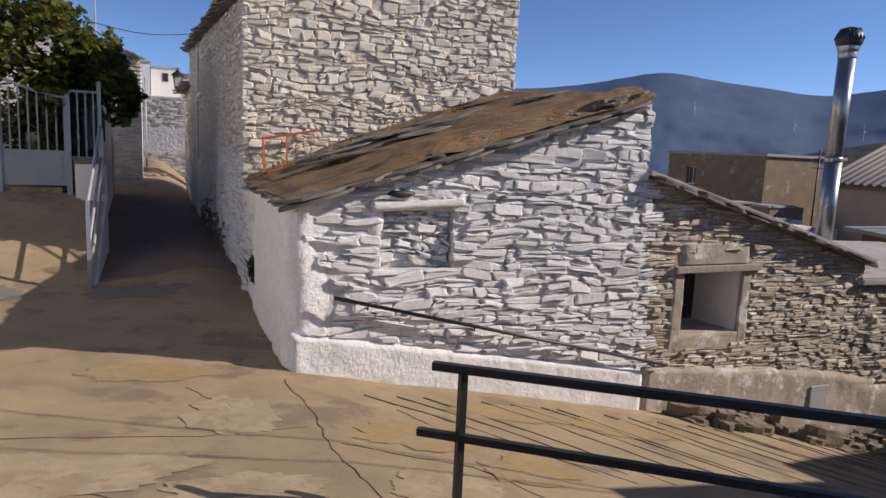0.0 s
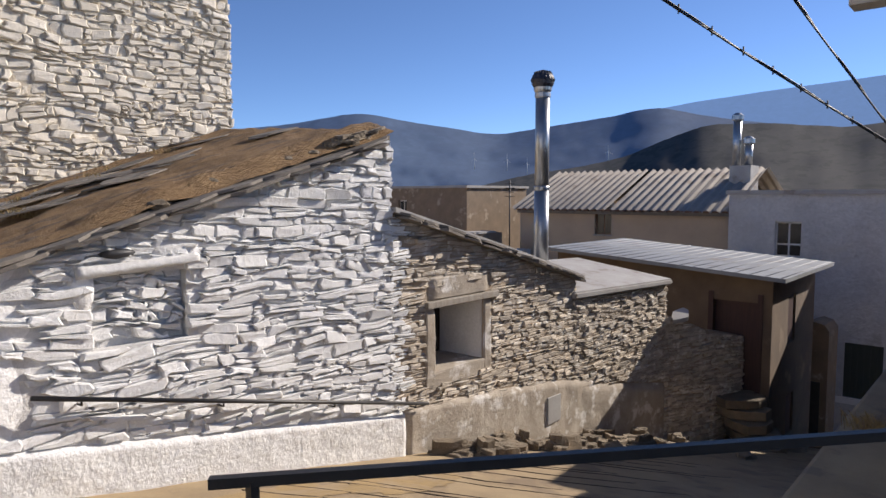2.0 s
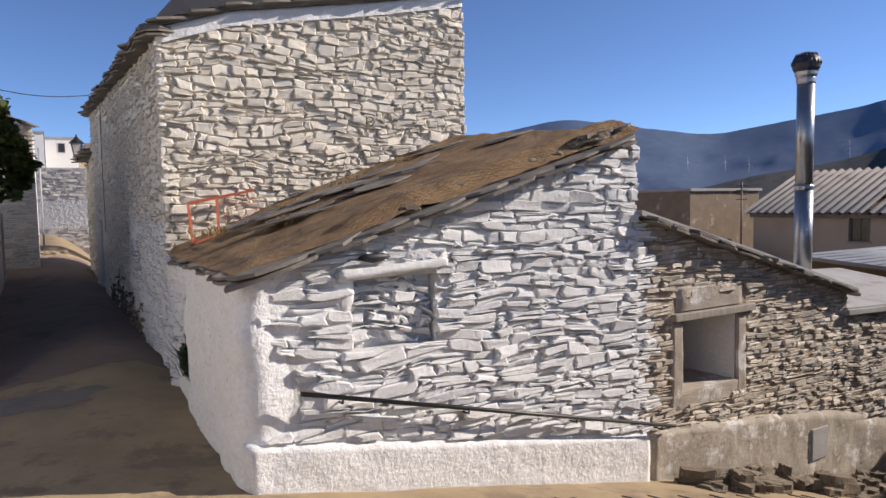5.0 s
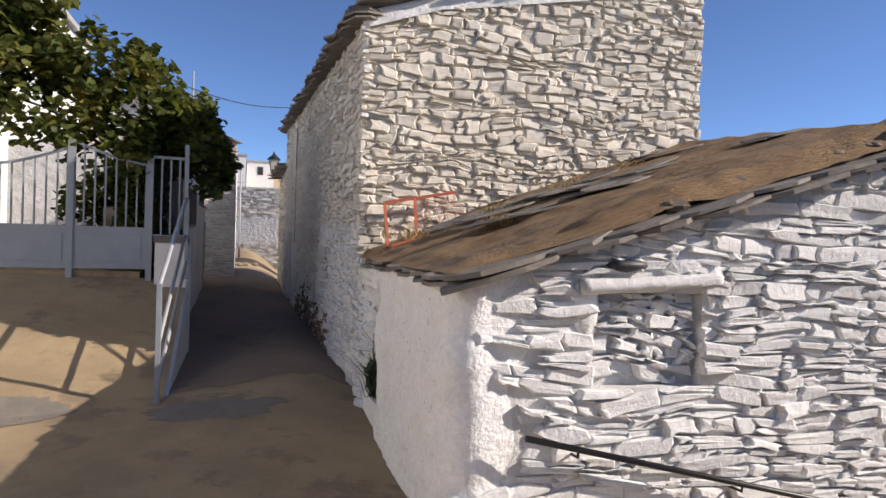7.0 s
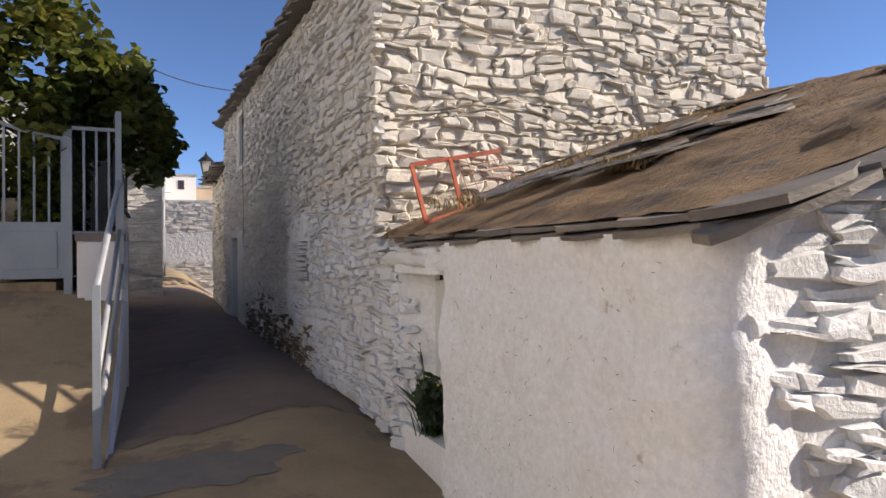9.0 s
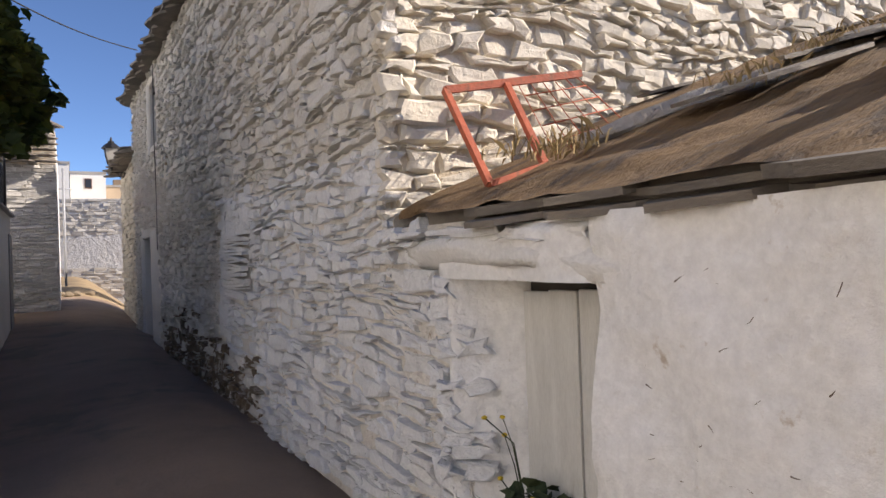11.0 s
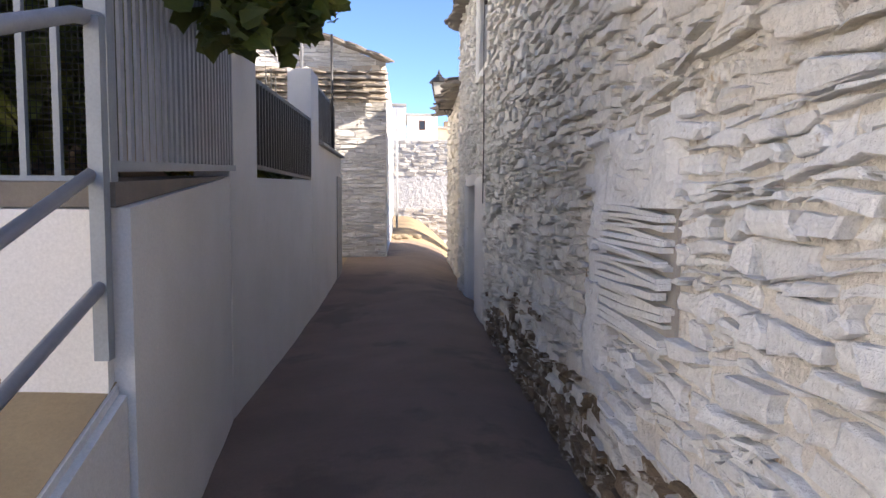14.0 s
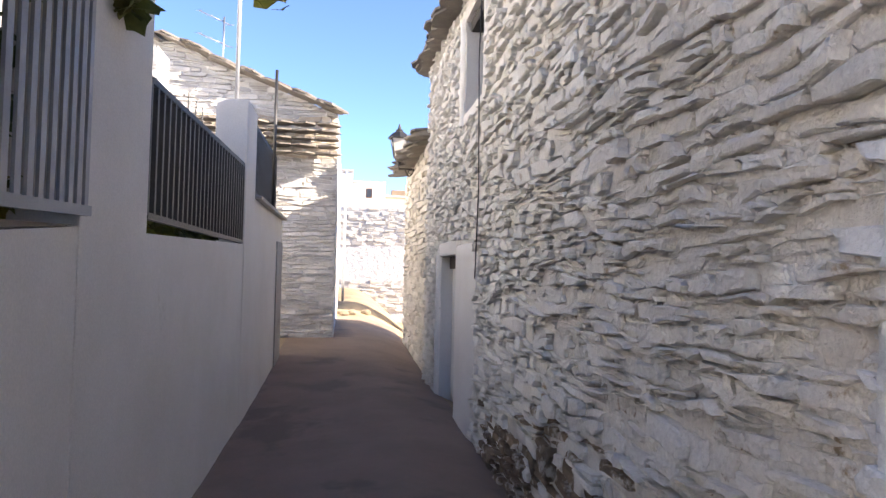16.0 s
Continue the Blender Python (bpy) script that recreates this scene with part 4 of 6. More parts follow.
for k in range(84):
    x = ledge.uniform(11.4, 17.4)
    y = 6.27 - abs(ledge.gauss(0, 0.45)) * (0.5 + (x - 11.4) / 7) - 0.15 * max(x - 15, 0)
    t = thing("rock", (x, y, ground_z(x, y)), "layered brown bedrock slab at the foot of the wall", "rock", "rock ledge below the wall")
    part("slab", ledge_rock(x, y, ground_z(x, y) - 0.06, ledge.uniform(0.2, 0.8), ledge.uniform(0.12, 0.4), ledge.uniform(0.10, 0.24), ledge.uniform(-0.5, 0.2), ledge), "rock", t)

# ---- the tall house ----
GABLE = Face((0, 10.07), (1, 0), (0, -1))
gable_top = line([(6.0, 5.86), (7.1, 6.25), (9.0, 6.62), (10.75, 7.0)])
roof_on_gable = line([(6.2, 3.15), (10.75, 4.7)])
part("wall_house_gable", wall_body(GABLE, 6.265, 10.72, lambda a: 1.0, gable_top, 0.5, breaks=(7.1, 9.0)), "creamjoint", None, "cream limewashed rubble gable wall of the tall house", category="wall", kind="structure")
gable = bpy.data.objects["wall_house_gable"]
stones = masonry(GABLE, 6.19, 10.76, roof_on_gable, lambda a: gable_top(a) - 0.16, rng, (0.08, 0.25), (0.05, 0.125), (0.005, 0.055), lean=0.01, wave=0.12, wild=0.28, chamfer=1.3, rag=0.026, seedv=11, tilt=0.7)
lay(stones, gable, (6.2, 10.8, 3.2, 5.4), lambda a, z: "cream", "cream limewashed stones")
v, f = rough_slab(GABLE, 6.2, 10.74, lambda a: gable_top(a) - 0.20, gable_top, -0.01, 0.05, 90, 6, 0.02, 31)
raw("plaster_band", v, f, "plaster", gable, "white plaster band under the roof").data.polygons.foreach_set("use_smooth", [True] * len(f))

LANE = Face((6.24, 0), (0, 1), (-1, 0))
eave = line([(10.0, 5.84), (22.6, 6.42)])
HDOOR, UPWIN, VENT = (19.90, 21.15, 1.4, 3.46), (18.45, 19.60, 4.93, 6.02), (12.74, 13.59, 2.66, 3.22)
lane_base = lambda a: ground_z(6.2, a) - 0.3
part("wall_house_lane", wall_body(LANE, 9.40, 22.6, lane_base, lambda a: eave(a) if a > 10.11 else 3.12, 0.5, [HDOOR, UPWIN], breaks=(10.10, 10.12)), "alleyjoint", None, "thickly limewashed rubble house wall along the lane", category="wall", kind="structure")
lane = bpy.data.objects["wall_house_lane"]
patch_edge = lambda a, z: a < 13.9 + 0.15 * noise.noise(Vector((z * 3, 1, 1))) and z < 3.56 + 0.12 * noise.noise(Vector((a * 2, 2, 2)))


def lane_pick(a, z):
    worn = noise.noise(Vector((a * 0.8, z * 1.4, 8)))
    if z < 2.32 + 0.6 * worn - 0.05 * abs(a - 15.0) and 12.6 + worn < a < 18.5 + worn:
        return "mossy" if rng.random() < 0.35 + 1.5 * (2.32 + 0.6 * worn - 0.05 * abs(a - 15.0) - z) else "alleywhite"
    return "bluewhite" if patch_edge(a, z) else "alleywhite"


keep_out = [(18.72, 21.3, 1.3, 3.6), (18.36, 19.70, 4.85, 6.1), (VENT[0] - 0.02, VENT[1] + 0.02, VENT[2], VENT[3])]
stones = masonry(LANE, 9.44, 22.58, lambda a: ground_z(6.2, a) - 0.02, eave, rng, (0.07, 0.25), (0.04, 0.095), (0.004, 0.06), gap=0.019, holes=keep_out, lean=-0.004, wave=0.09, wild=0.3, chamfer=0.8, rag=0.02, seedv=13, tilt=0.65)
stones = [q for q in stones if (q[0] > 10.03 or q[1] < 3.12) and rng.random() > 0.025]
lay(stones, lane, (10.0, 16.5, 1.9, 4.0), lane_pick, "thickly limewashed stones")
# slate-filled vent
part("vent_back", boxed(6.222, 6.237, VENT[0], VENT[1], VENT[2], VENT[3]), "slab", lane)
z = VENT[2]
vr = random.Random(3)
while z < VENT[3] - 0.02:
    t = vr.uniform(0.012, 0.03)
    bm = bmesh.new()
    sag = vr.uniform(-0.03, 0.03)
    y0, y1 = VENT[0] + vr.uniform(0, 0.05), VENT[1] - vr.uniform(0, 0.05)
    dd = vr.uniform(0.0, 0.045)
    prism(bm, [(6.19 - dd, y0, z + sag), (6.19 - dd - vr.uniform(-0.01, 0.01), (y0 + y1) / 2, z), (6.19 - dd, y1, z - sag * 0.3), (6.19 - dd, y1, z - sag * 0.3 + t), (6.19 - dd, (y0 + y1) / 2, z + t), (6.19 - dd, y0, z + sag + t)], (0.06, 0, 0))
    part("vent_slate", bm, "bluewhite", lane)
    z += t + vr.uniform(0.001, 0.010)
v, f = rough_slab(LANE, 13.59, 13.88, lambda a: 2.3, lambda a: 3.56, -0.01, 0.035, 10, 36, 0.04, 41)
raw("vent_plaster", v, f, "bluewhite", lane, "smooth white plaster by the vent").data.polygons.foreach_set("use_smooth", [True] * len(f))
v, f = rough_slab(LANE, 12.7, 13.6, lambda a: 3.21, lambda a: 3.58, -0.01, 0.04, 30, 14, 0.045, 42)
raw("vent_plaster", v, f, "bluewhite", lane).data.polygons.foreach_set("use_smooth", [True] * len(f))
# door and window of the lane wall
for a0, a1, lo, hi in ((18.70, 19.90, 1.5, 3.58), (21.15, 21.32, 1.5, 3.6), (19.90, 21.15, 3.46, 3.62)):
    v, f = rough_slab(LANE, a0, a1, lambda a, lo=lo: lo, lambda a, hi=hi: hi, -0.01, 0.04, 6, 24, 0.01, a0)
    raw("door_surround", v, f, "smooth", lane, "smooth plaster door surround").data.polygons.foreach_set("use_smooth", [True] * len(f))
hd = thing("house_door", (6.4, 19.8, 1.7), "pale grey wooden door in a plastered reveal", "door")
for k in range(6):
    part("plank", boxed(6.40, 6.44, 19.91 + k * 0.206, 19.91 + k * 0.206 + 0.201, 1.65, 3.30, bevel=0.004), "whitewood", hd)
# solid box coloured as the unlit opening above the planks
part("transom", boxed(6.36, 6.46, 19.90, 21.15, 3.30, 3.46), "dark", hd, "dark box for the unlit opening over the door")
part("door_handle", boxed(6.37, 6.40, 20.02, 20.06, 2.55, 2.70, bevel=0.006), "blackmetal", hd)
for a0, a1, lo, hi in ((18.34, 18.45, 4.86, 6.1), (19.60, 19.72, 4.86, 6.1), (18.36, 19.70, 4.82, 4.93)):
    v, f = rough_slab(LANE, a0, a1, lambda a, lo=lo: lo, lambda a, hi=hi: hi, -0.01, 0.035, 5, 16, 0.008, a0)
    raw("window_surround", v, f, "smooth", lane).data.polygons.foreach_set("use_smooth", [True] * len(f))
wn1 = thing("window_1", (6.5, 19.1, 4.93), "small dark wooden window high in the lane wall", "window", kind="structure")
part("window_frame", boxed(6.68, 6.73, 18.46, 19.59, 4.94, 6.01), "brownwood", wn1)
part("pane", boxed(6.665, 6.68, 18.54, 19.51, 5.02, 5.93), "glass", wn1)
# dark strip: the shade under the window head, put in as colour
part("lintel_board", boxed(6.30, 6.70, 18.46, 19.59, 5.90, 6.015), "dark", wn1, "dark strip for the shade at the window top")
part("window_reveal", boxed(6.25, 6.67, 19.57, 19.599, 4.94, 5.90), "smooth", lane, "pale window reveal")
part("door_reveal", boxed(6.25, 6.42, 21.12, 21.149, 1.5, 3.45), "smooth", lane, "pale door reveal")
# roof of the house
hr = thing("roof", (8, 16, 6.2), "slate roof of the tall house with rough overhanging eaves", "roof", kind="structure")
bm = bmesh.new()
for (xa, xb) in ((6.02, 7.1), (7.1, 9.0), (9.0, 10.85)):
    za, zb = gable_top(xa), gable_top(xb)
    prism(bm, [(xa, 9.98, za + 0.0), (xb, 9.98, zb + 0.0), (xb, 9.98, zb + 0.07), (xa, 9.98, za + 0.07)], (0, 12.75, 0.55))
part("roof_slab", bm, "roofslate", hr)
rr_ = random.Random(21)
y = 9.95
while y < 22.6:
    wd = rr_.uniform(0.3, 0.7)
    for dz in (-0.02, 0.03, 0.07):
        part("slate", slate_slab(6.19 + rr_.uniform(-0.05, 0.05), y + wd / 2, eave(y) + dz + rr_.uniform(-0.01, 0.01), rr_.uniform(0.35, 0.5), wd * 1.1, rr_.uniform(0.02, 0.035), rr_.uniform(-0.1, 0.1), 0.12, rr_), "roofslate", hr)
    y += wd * 0.9
x = 6.1
while x < 10.8:
    wd = rr_.uniform(0.3, 0.6)
    part("slate", slate_slab(x + wd / 2, 9.98, gable_top(x + wd / 2) + 0.03, wd * 1.1, 0.3, 0.03, rr_.uniform(-0.1, 0.1), 0.2, rr_), "roofslate", hr)
    x += wd * 0.9
bm = bmesh.new()
tp = [(6.2, 0.02), (6.45, 0.24), (7.0, 0.34), (8.0, 0.36), (8.8, 0.32), (9.6, 0.12)]
prism(bm, [(x, 10.02, gable_top(x) + 0.09) for x, h in tp[::-1]] + [(x, 10.02, gable_top(x) + 0.09 + h) for x, h in tp], (0, 6, 0.2))
part("felt_cover", bm, "tarp", hr, "black roofing felt humped over the ridge")
# rest of the house, out of sight of the lane
part("wall_house_back", boxed(10.22, 10.70, 10.57, 22.55, -1, 6.8), "creamjoint", None, "rear wall of the tall house", category="wall", kind="structure")
part("wall_house_end", boxed(6.74, 10.22, 22.1, 22.55, 0, 6.4), "creamjoint", None, "end wall of the tall house", category="wall", kind="structure")

# lower house further on, with the street lantern
part("wall_next_house", boxed(6.32, 10.5, 22.62, 27.2, 1.2, 5.35), "cream", None, "rough stone wall of the next house in the lane", category="wall", kind="structure")
nexth = bpy.data.objects["wall_next_house"]
NX = Face((6.32, 0), (0, 1), (-1, 0))
lay(masonry(NX, 22.62, 27.2, lambda a: ground_z(6.2, a) - 0.02, lambda a: 5.35, rng, (0.15, 0.4), (0.07, 0.14), (0.01, 0.05), wave=0.06, seedv=17), nexth, (22, 24, 2, 4), lambda a, z: "cream", "rough stones", 80)
y = 22.6
while y < 27.0:
    wd = rr_.uniform(0.3, 0.6)
    for dz in (0.0, 0.045, 0.09):
        part("slate", slate_slab(6.22 + rr_.uniform(-0.08, 0.08), y + wd / 2, 5.36 + dz, rr_.uniform(0.4, 0.6), wd * 1.1, 0.035, rr_.uniform(-0.1, 0.1), 0.1, rr_), "roofslate", nexth)
    y += wd * 0.9


def lantern(name, at, arm, s=1.0):
    """A four-sided street lantern on a scrolled wall bracket; at: the middle of its base."""
    a = Vector(at)
    t = thing(name, at, "black iron street lantern with milky glass on a wall bracket", "street lamp")
    bm = bmesh.new()

    def ring(r, z):
        return [bm.verts.new(a + Vector((r * s * sx, r * s * sy, z * s))) for sx, sy in ((-1, -1), (1, -1), (1, 1), (-1, 1))]

    r0, r1 = ring(0.085, 0.06), ring(0.15, 0.42)
    for i in range(4):
        bm.faces.new((r0[i], r0[(i + 1) % 4], r1[(i + 1) % 4], r1[i]))
    bm.faces.new(r0), bm.faces.new(r1)
    part("lamp_glass", bm, "lampglass", t, "milky glass panes")
    for sx, sy in ((-1, -1), (1, -1), (1, 1), (-1, 1)):
        bar("lantern_edge", [a + Vector((0.088 * s * sx, 0.088 * s * sy, 0.05 * s)), a + Vector((0.154 * s * sx, 0.154 * s * sy, 0.43 * s))], 0.010 * s, "blackmetal", t, square=True)
    part("roof_cap", lathe(bmesh.new(), a, [(0.22 * s, 0.42 * s), (0.225 * s, 0.44 * s), (0.13 * s, 0.54 * s), (0.07 * s, 0.57 * s), (0.075 * s, 0.60 * s), (0.03 * s, 0.63 * s), (0.03 * s, 0.66 * s), (0.008 * s, 0.72 * s)], 8), "blackmetal", t)
    part("base_cup", lathe(bmesh.new(), a, [(0.02 * s, -0.10 * s), (0.035 * s, -0.04 * s), (0.09 * s, 0.03 * s), (0.095 * s, 0.06 * s)], 8), "blackmetal", t)
    bar("bracket_arm", [a + Vector((0, 0, -0.10 * s)), a + Vector((0, 0, -0.16 * s)), a + Vector((arm[0], arm[1], -0.16 * s))], 0.014 * s, "blackmetal", t)
    scroll = [a + Vector((arm[0] * (0.35 + 0.55 * q), arm[1] * (0.35 + 0.55 * q), s * (-0.16 - 0.14 * math.sin(math.pi * q)))) for q in np.linspace(0, 1, 9)]
    bar("scroll", scroll, 0.010 * s, "blackmetal", t)
    c = a + Vector((arm[0] * 0.72, arm[1] * 0.72, -0.21 * s))
    bar("scroll", [c + Vector((0.05 * s * math.cos(q), 0, 0.05 * s * math.sin(q))) for q in np.linspace(0, 5.5, 12)], 0.008 * s, "blackmetal", t)


lantern("street_lantern", (5.98, 25.4, 5.42), (0.34, 0))

# ---- left of the lane: ramp wall, gate, fences, vine ----
LEFT = Face((3.94, 0), (0, 1), (1, 0))
bm = wall_body(LEFT, 15.2, 23.7, lambda a: ground_z(4, a) - 0.4, lambda a: (3.40 + 0.022 * (a - 15.2) if a <= 19.8 else 4.05), 0.28, breaks=(19.8, 19.81))
part("wall_left", bm, "smooth", None, "smooth grey-white rendered garden wall along the lane", category="wall", kind="structure")
leftw = bpy.data.objects["wall_left"]
bm = bmesh.new()
vs = prism(bm, [(4.29, 12.62, 1.2), (3.943, 15.32, 1.2), (3.60, 15.32, 1.2), (3.80, 12.62, 1.2)], (0, 0, 2.0))
for v in vs[4:]:
    v.co.z = 3.20 + 0.075 * (v.co.y - 12.62)
bmesh.ops.bevel(bm, geom=[e for e in bm.edges if abs(e.verts[0].co.z - e.verts[1].co.z) > 1], offset=0.07, segments=4, affect="EDGES")
part("stub_wall", bm, "smooth", leftw, "white plastered end of the garden wall", smooth=False)
bm = bmesh.new()
vs = prism(bm, [(4.255, 12.64, 3.20), (3.945, 15.28, 3.20), (3.58, 15.28, 3.20), (3.78, 12.64, 3.20)], (0, 0, 0.1))
for k, v in enumerate(vs):
    v.co.z = (3.205 + 0.075 * (v.co.y - 12.62)) if k < 4 else (3.29 + 0.043 * (v.co.y - 12.62))
part("wall_cap", bm, "patch", leftw, "dark grey cement cap under the fence")
bm = bmesh.new()
prism(bm, [(4.26, 9.75, 1.0), (4.26, 12.7, 1.0), (4.26, 12.7, 2.60), (4.26, 9.75, 1.605)], (-0.22, 0, 0))
bmesh.ops.bevel(bm, geom=bm.edges[:], offset=0.03, segments=2, affect="EDGES")
part("ramp_side", bm, "smooth", leftw, "sloping plastered side of the ramp")
for y0, y1, zt in ((15.30, 16.2, 5.2), (19.62, 20.35, 5.02)):
    part("pillar", boxed(3.62, 3.947, y0, y1, 1.2, zt, bevel=0.012), "smooth", leftw, "rendered wall pillar")
part("sill_tile", boxed(3.58, 4.02, 20.36, 23.75, 4.05, 4.09), "slab", leftw)
part("end_door_jamb", boxed(3.945, 3.965, 22.9, 23.7, 1.7, 3.67), "slab", leftw, "grey door edge in the garden wall")


def railing(name, y0, y1, x, z0, z1, n, material, label, rake=0.0, r=0.017):
    t = thing(name, (x, (y0 + y1) / 2, z0), label, "railing")
    bar("bottom_rail", [(x, y0, z0), (x, y1, z0)], 0.018, material, t, square=True)
    bar("top_rail", [(x, y0, z1), (x, y1, z1 + rake)], 0.018, material, t, square=True)
    for k in range(n + 1):
        y = y0 + (y1 - y0) * k / n
        bar("bar", [(x, y, z0), (x, y, z1 + rake * k / n)], r, material, t, square=True)
    return t


railing("black_railing", 16.24, 19.58, 3.92, 3.52, 4.26, 26, "blackmetal", "black iron bar railing on the garden wall", 0.06)
railing("black_railing", 20.42, 22.7, 3.92, 4.12, 4.9, 20, "blackmetal", "black iron bar railing on the garden wall", 0.0)
for y in (18.6, 18.95, 19.3):
    sp = thing("spiked_railing", (3.4, y, 3.6), "dark iron railing spike behind the wall", "railing")
    bar("spike", [(3.3, y + 1.2, 3.4), (3.3, y + 1.2, 4.95), (3.3, y + 1.2, 5.12)], 0.016, "blackmetal", sp, r_end=0.004)
# slatted grey panel above the stub wall
pan = thing("metal_fence", (4.0, 14, 3.25), "grey painted metal slat fence on the wall", "fence")
q0, q1 = Vector((4.18, 12.75, 3.33)), Vector((3.975, 15.28, 3.44))
for k in range(27):
    b = q0.lerp(q1, k / 26)
    bm = bmesh.new()
    u = (q1 - q0).normalized() * 0.024
    prism(bm, [b - u, b + u, b + u + Vector((0, 0, 1.22)), b - u + Vector((0, 0, 1.22))], (-0.012, 0, 0))
    part("slat", bm, "greymetal", pan)
bar("bottom_rail", [q0 + Vector((0, 0, 0.02)), q1 + Vector((0, 0, 0.02))], 0.02, "whitemetal", pan, square=True)
bar("top_rail", [q0 + Vector((0, 0, 1.24)), q1 + Vector((0, 0, 1.24))], 0.022, "greymetal", pan, square=True)
bar("post", [(4.19, 12.72, 2.6), (4.19, 12.72, 4.6)], 0.028, "whitemetal", pan, square=True)
# gate and side panels, facing down the ramp
gate = thing("metal_gate", (2.9, 12.85, 2.75), "pale blue painted metal gate with bars and sheet panels", "gate")
gy = 12.85


def gate_leaf(x0, x1, z0, zmid, z1, arch, parent, nb):
    for x in (x0, x1):
        bar("stile", [(x, gy, z0), (x, gy, z1 + arch(x))], 0.025, "whitemetal", parent, square=True)
    part("sheet_panel", boxed(x0, x1, gy - 0.015, gy + 0.005, z0 + 0.03, zmid), "whitemetal", parent)
    part("panel_edge", boxed(x0 + 0.06, x1 - 0.06, gy - 0.025, gy - 0.015, z0 + 0.10, zmid - 0.07, bevel=0.004), "whitemetal", parent)
    for z in (z0 + 0.02, zmid + 0.01):
        bar("rail", [(x0, gy, z), (x1, gy, z)], 0.02, "whitemetal", parent, square=True)
    bar("top_rail", [(x0 + (x1 - x0) * q, gy, z1 + arch(x0 + (x1 - x0) * q)) for q in np.linspace(0, 1, 9)], 0.018, "whitemetal", parent, square=True)
    for k in range(1, nb):
        x = x0 + (x1 - x0) * k / nb
        bar("bar", [(x, gy, zmid), (x, gy, z1 + arch(x))], 0.011, "whitemetal", parent, square=True)


gate_leaf(2.72, 3.66, 2.82, 3.38, 4.30, lambda x: 0.28 * max(1 - ((x - 2.72) / 0.94), 0) ** 1.5, gate, 7)
gate_leaf(1.70, 2.66, 2.82, 3.38, 4.30, lambda x: 0.28 * max(1 - ((2.66 - x) / 0.96), 0) ** 1.5 - 0.1, gate, 7)
for x, zt in ((2.69, 4.6), (3.70, 4.4)):
    bar("gate_post", [(x, gy, 2.6), (x, gy, zt)], 0.04, "whitemetal", gate, square=True)
side_p = thing("mesh_panel", (3.95, 12.85, 3.25), "white barred panel backed with wire mesh beside the gate", "fence")
bar("bottom_rail", [(3.74, gy, 3.30), (4.17, gy, 3.30)], 0.018, "whitemetal", side_p, square=True)
bar("top_rail", [(3.74, gy, 4.42), (4.17, gy, 4.42)], 0.018, "whitemetal", side_p, square=True)
for k in range(3):
    bar("bar", [(3.85 + 0.12 * k, gy, 3.3), (3.85 + 0.12 * k, gy, 4.42)], 0.012, "whitemetal", side_p, square=True)
for k in range(20):
    bar("mesh_wire", [(3.75 + 0.022 * k, gy + 0.03, 3.32), (3.75 + 0.022 * k, gy + 0.03, 4.4)], 0.0016, "blackmetal", side_p, sides=4)
for k in range(48):
    bar("mesh_wire", [(3.75, gy + 0.03, 3.32 + 0.0225 * k), (4.17, gy + 0.03, 3.32 + 0.0225 * k)], 0.0016, "blackmetal", side_p, sides=4)
# ramp handrail
rail = thing("ramp_handrail", (4.2, 11, 1.6), "grey painted tubular handrail beside the ramp", "handrail")
bar("foot_post", [(4.18, 9.70, 1.55), (4.18, 9.70, 2.85)], 0.024, "whitemetal", rail, square=True)
bar("top_tube", [(4.18, 9.70, 2.84), (4.20, 12.50, 3.80), (4.19, 12.72, 3.84)], 0.026, "greymetal", rail)
bar("mid_tube", [(4.18, 9.70, 2.24), (4.20, 12.60, 3.32)], 0.022, "greymetal", rail)
bar("low_tube", [(4.18, 9.70, 1.85), (4.22, 12.62, 2.96)], 0.022, "greymetal", rail)
bar("end_post", [(4.22, 12.60, 2.7), (4.22, 12.60, 3.82)], 0.024, "whitemetal", rail, square=True)
# courtyard behind the gate
part("wall_courtyard", boxed(-4, 1.55, 13.2, 13.6, 1.8, 5.4), "greywhite", None, "white rough plastered courtyard wall", category="wall", kind="structure")
part("wall_courtyard_back", boxed(-4, 3.3, 18.6, 19.0, 1.8, 5.2), "greywhite", None, "white courtyard back wall", category="wall", kind="structure")
part("courtyard_floor", boxed(-4, 3.58, 12.9, 24, 2.3, 2.78), "concrete", None, "concrete courtyard floor", category="floor", kind="structure")
part("planter_wall", boxed(3.0, 3.56, 13.4, 15.2, 2.8, 3.7), "brownhouse", None, "low brown planter wall in the courtyard", category="wall", kind="structure")


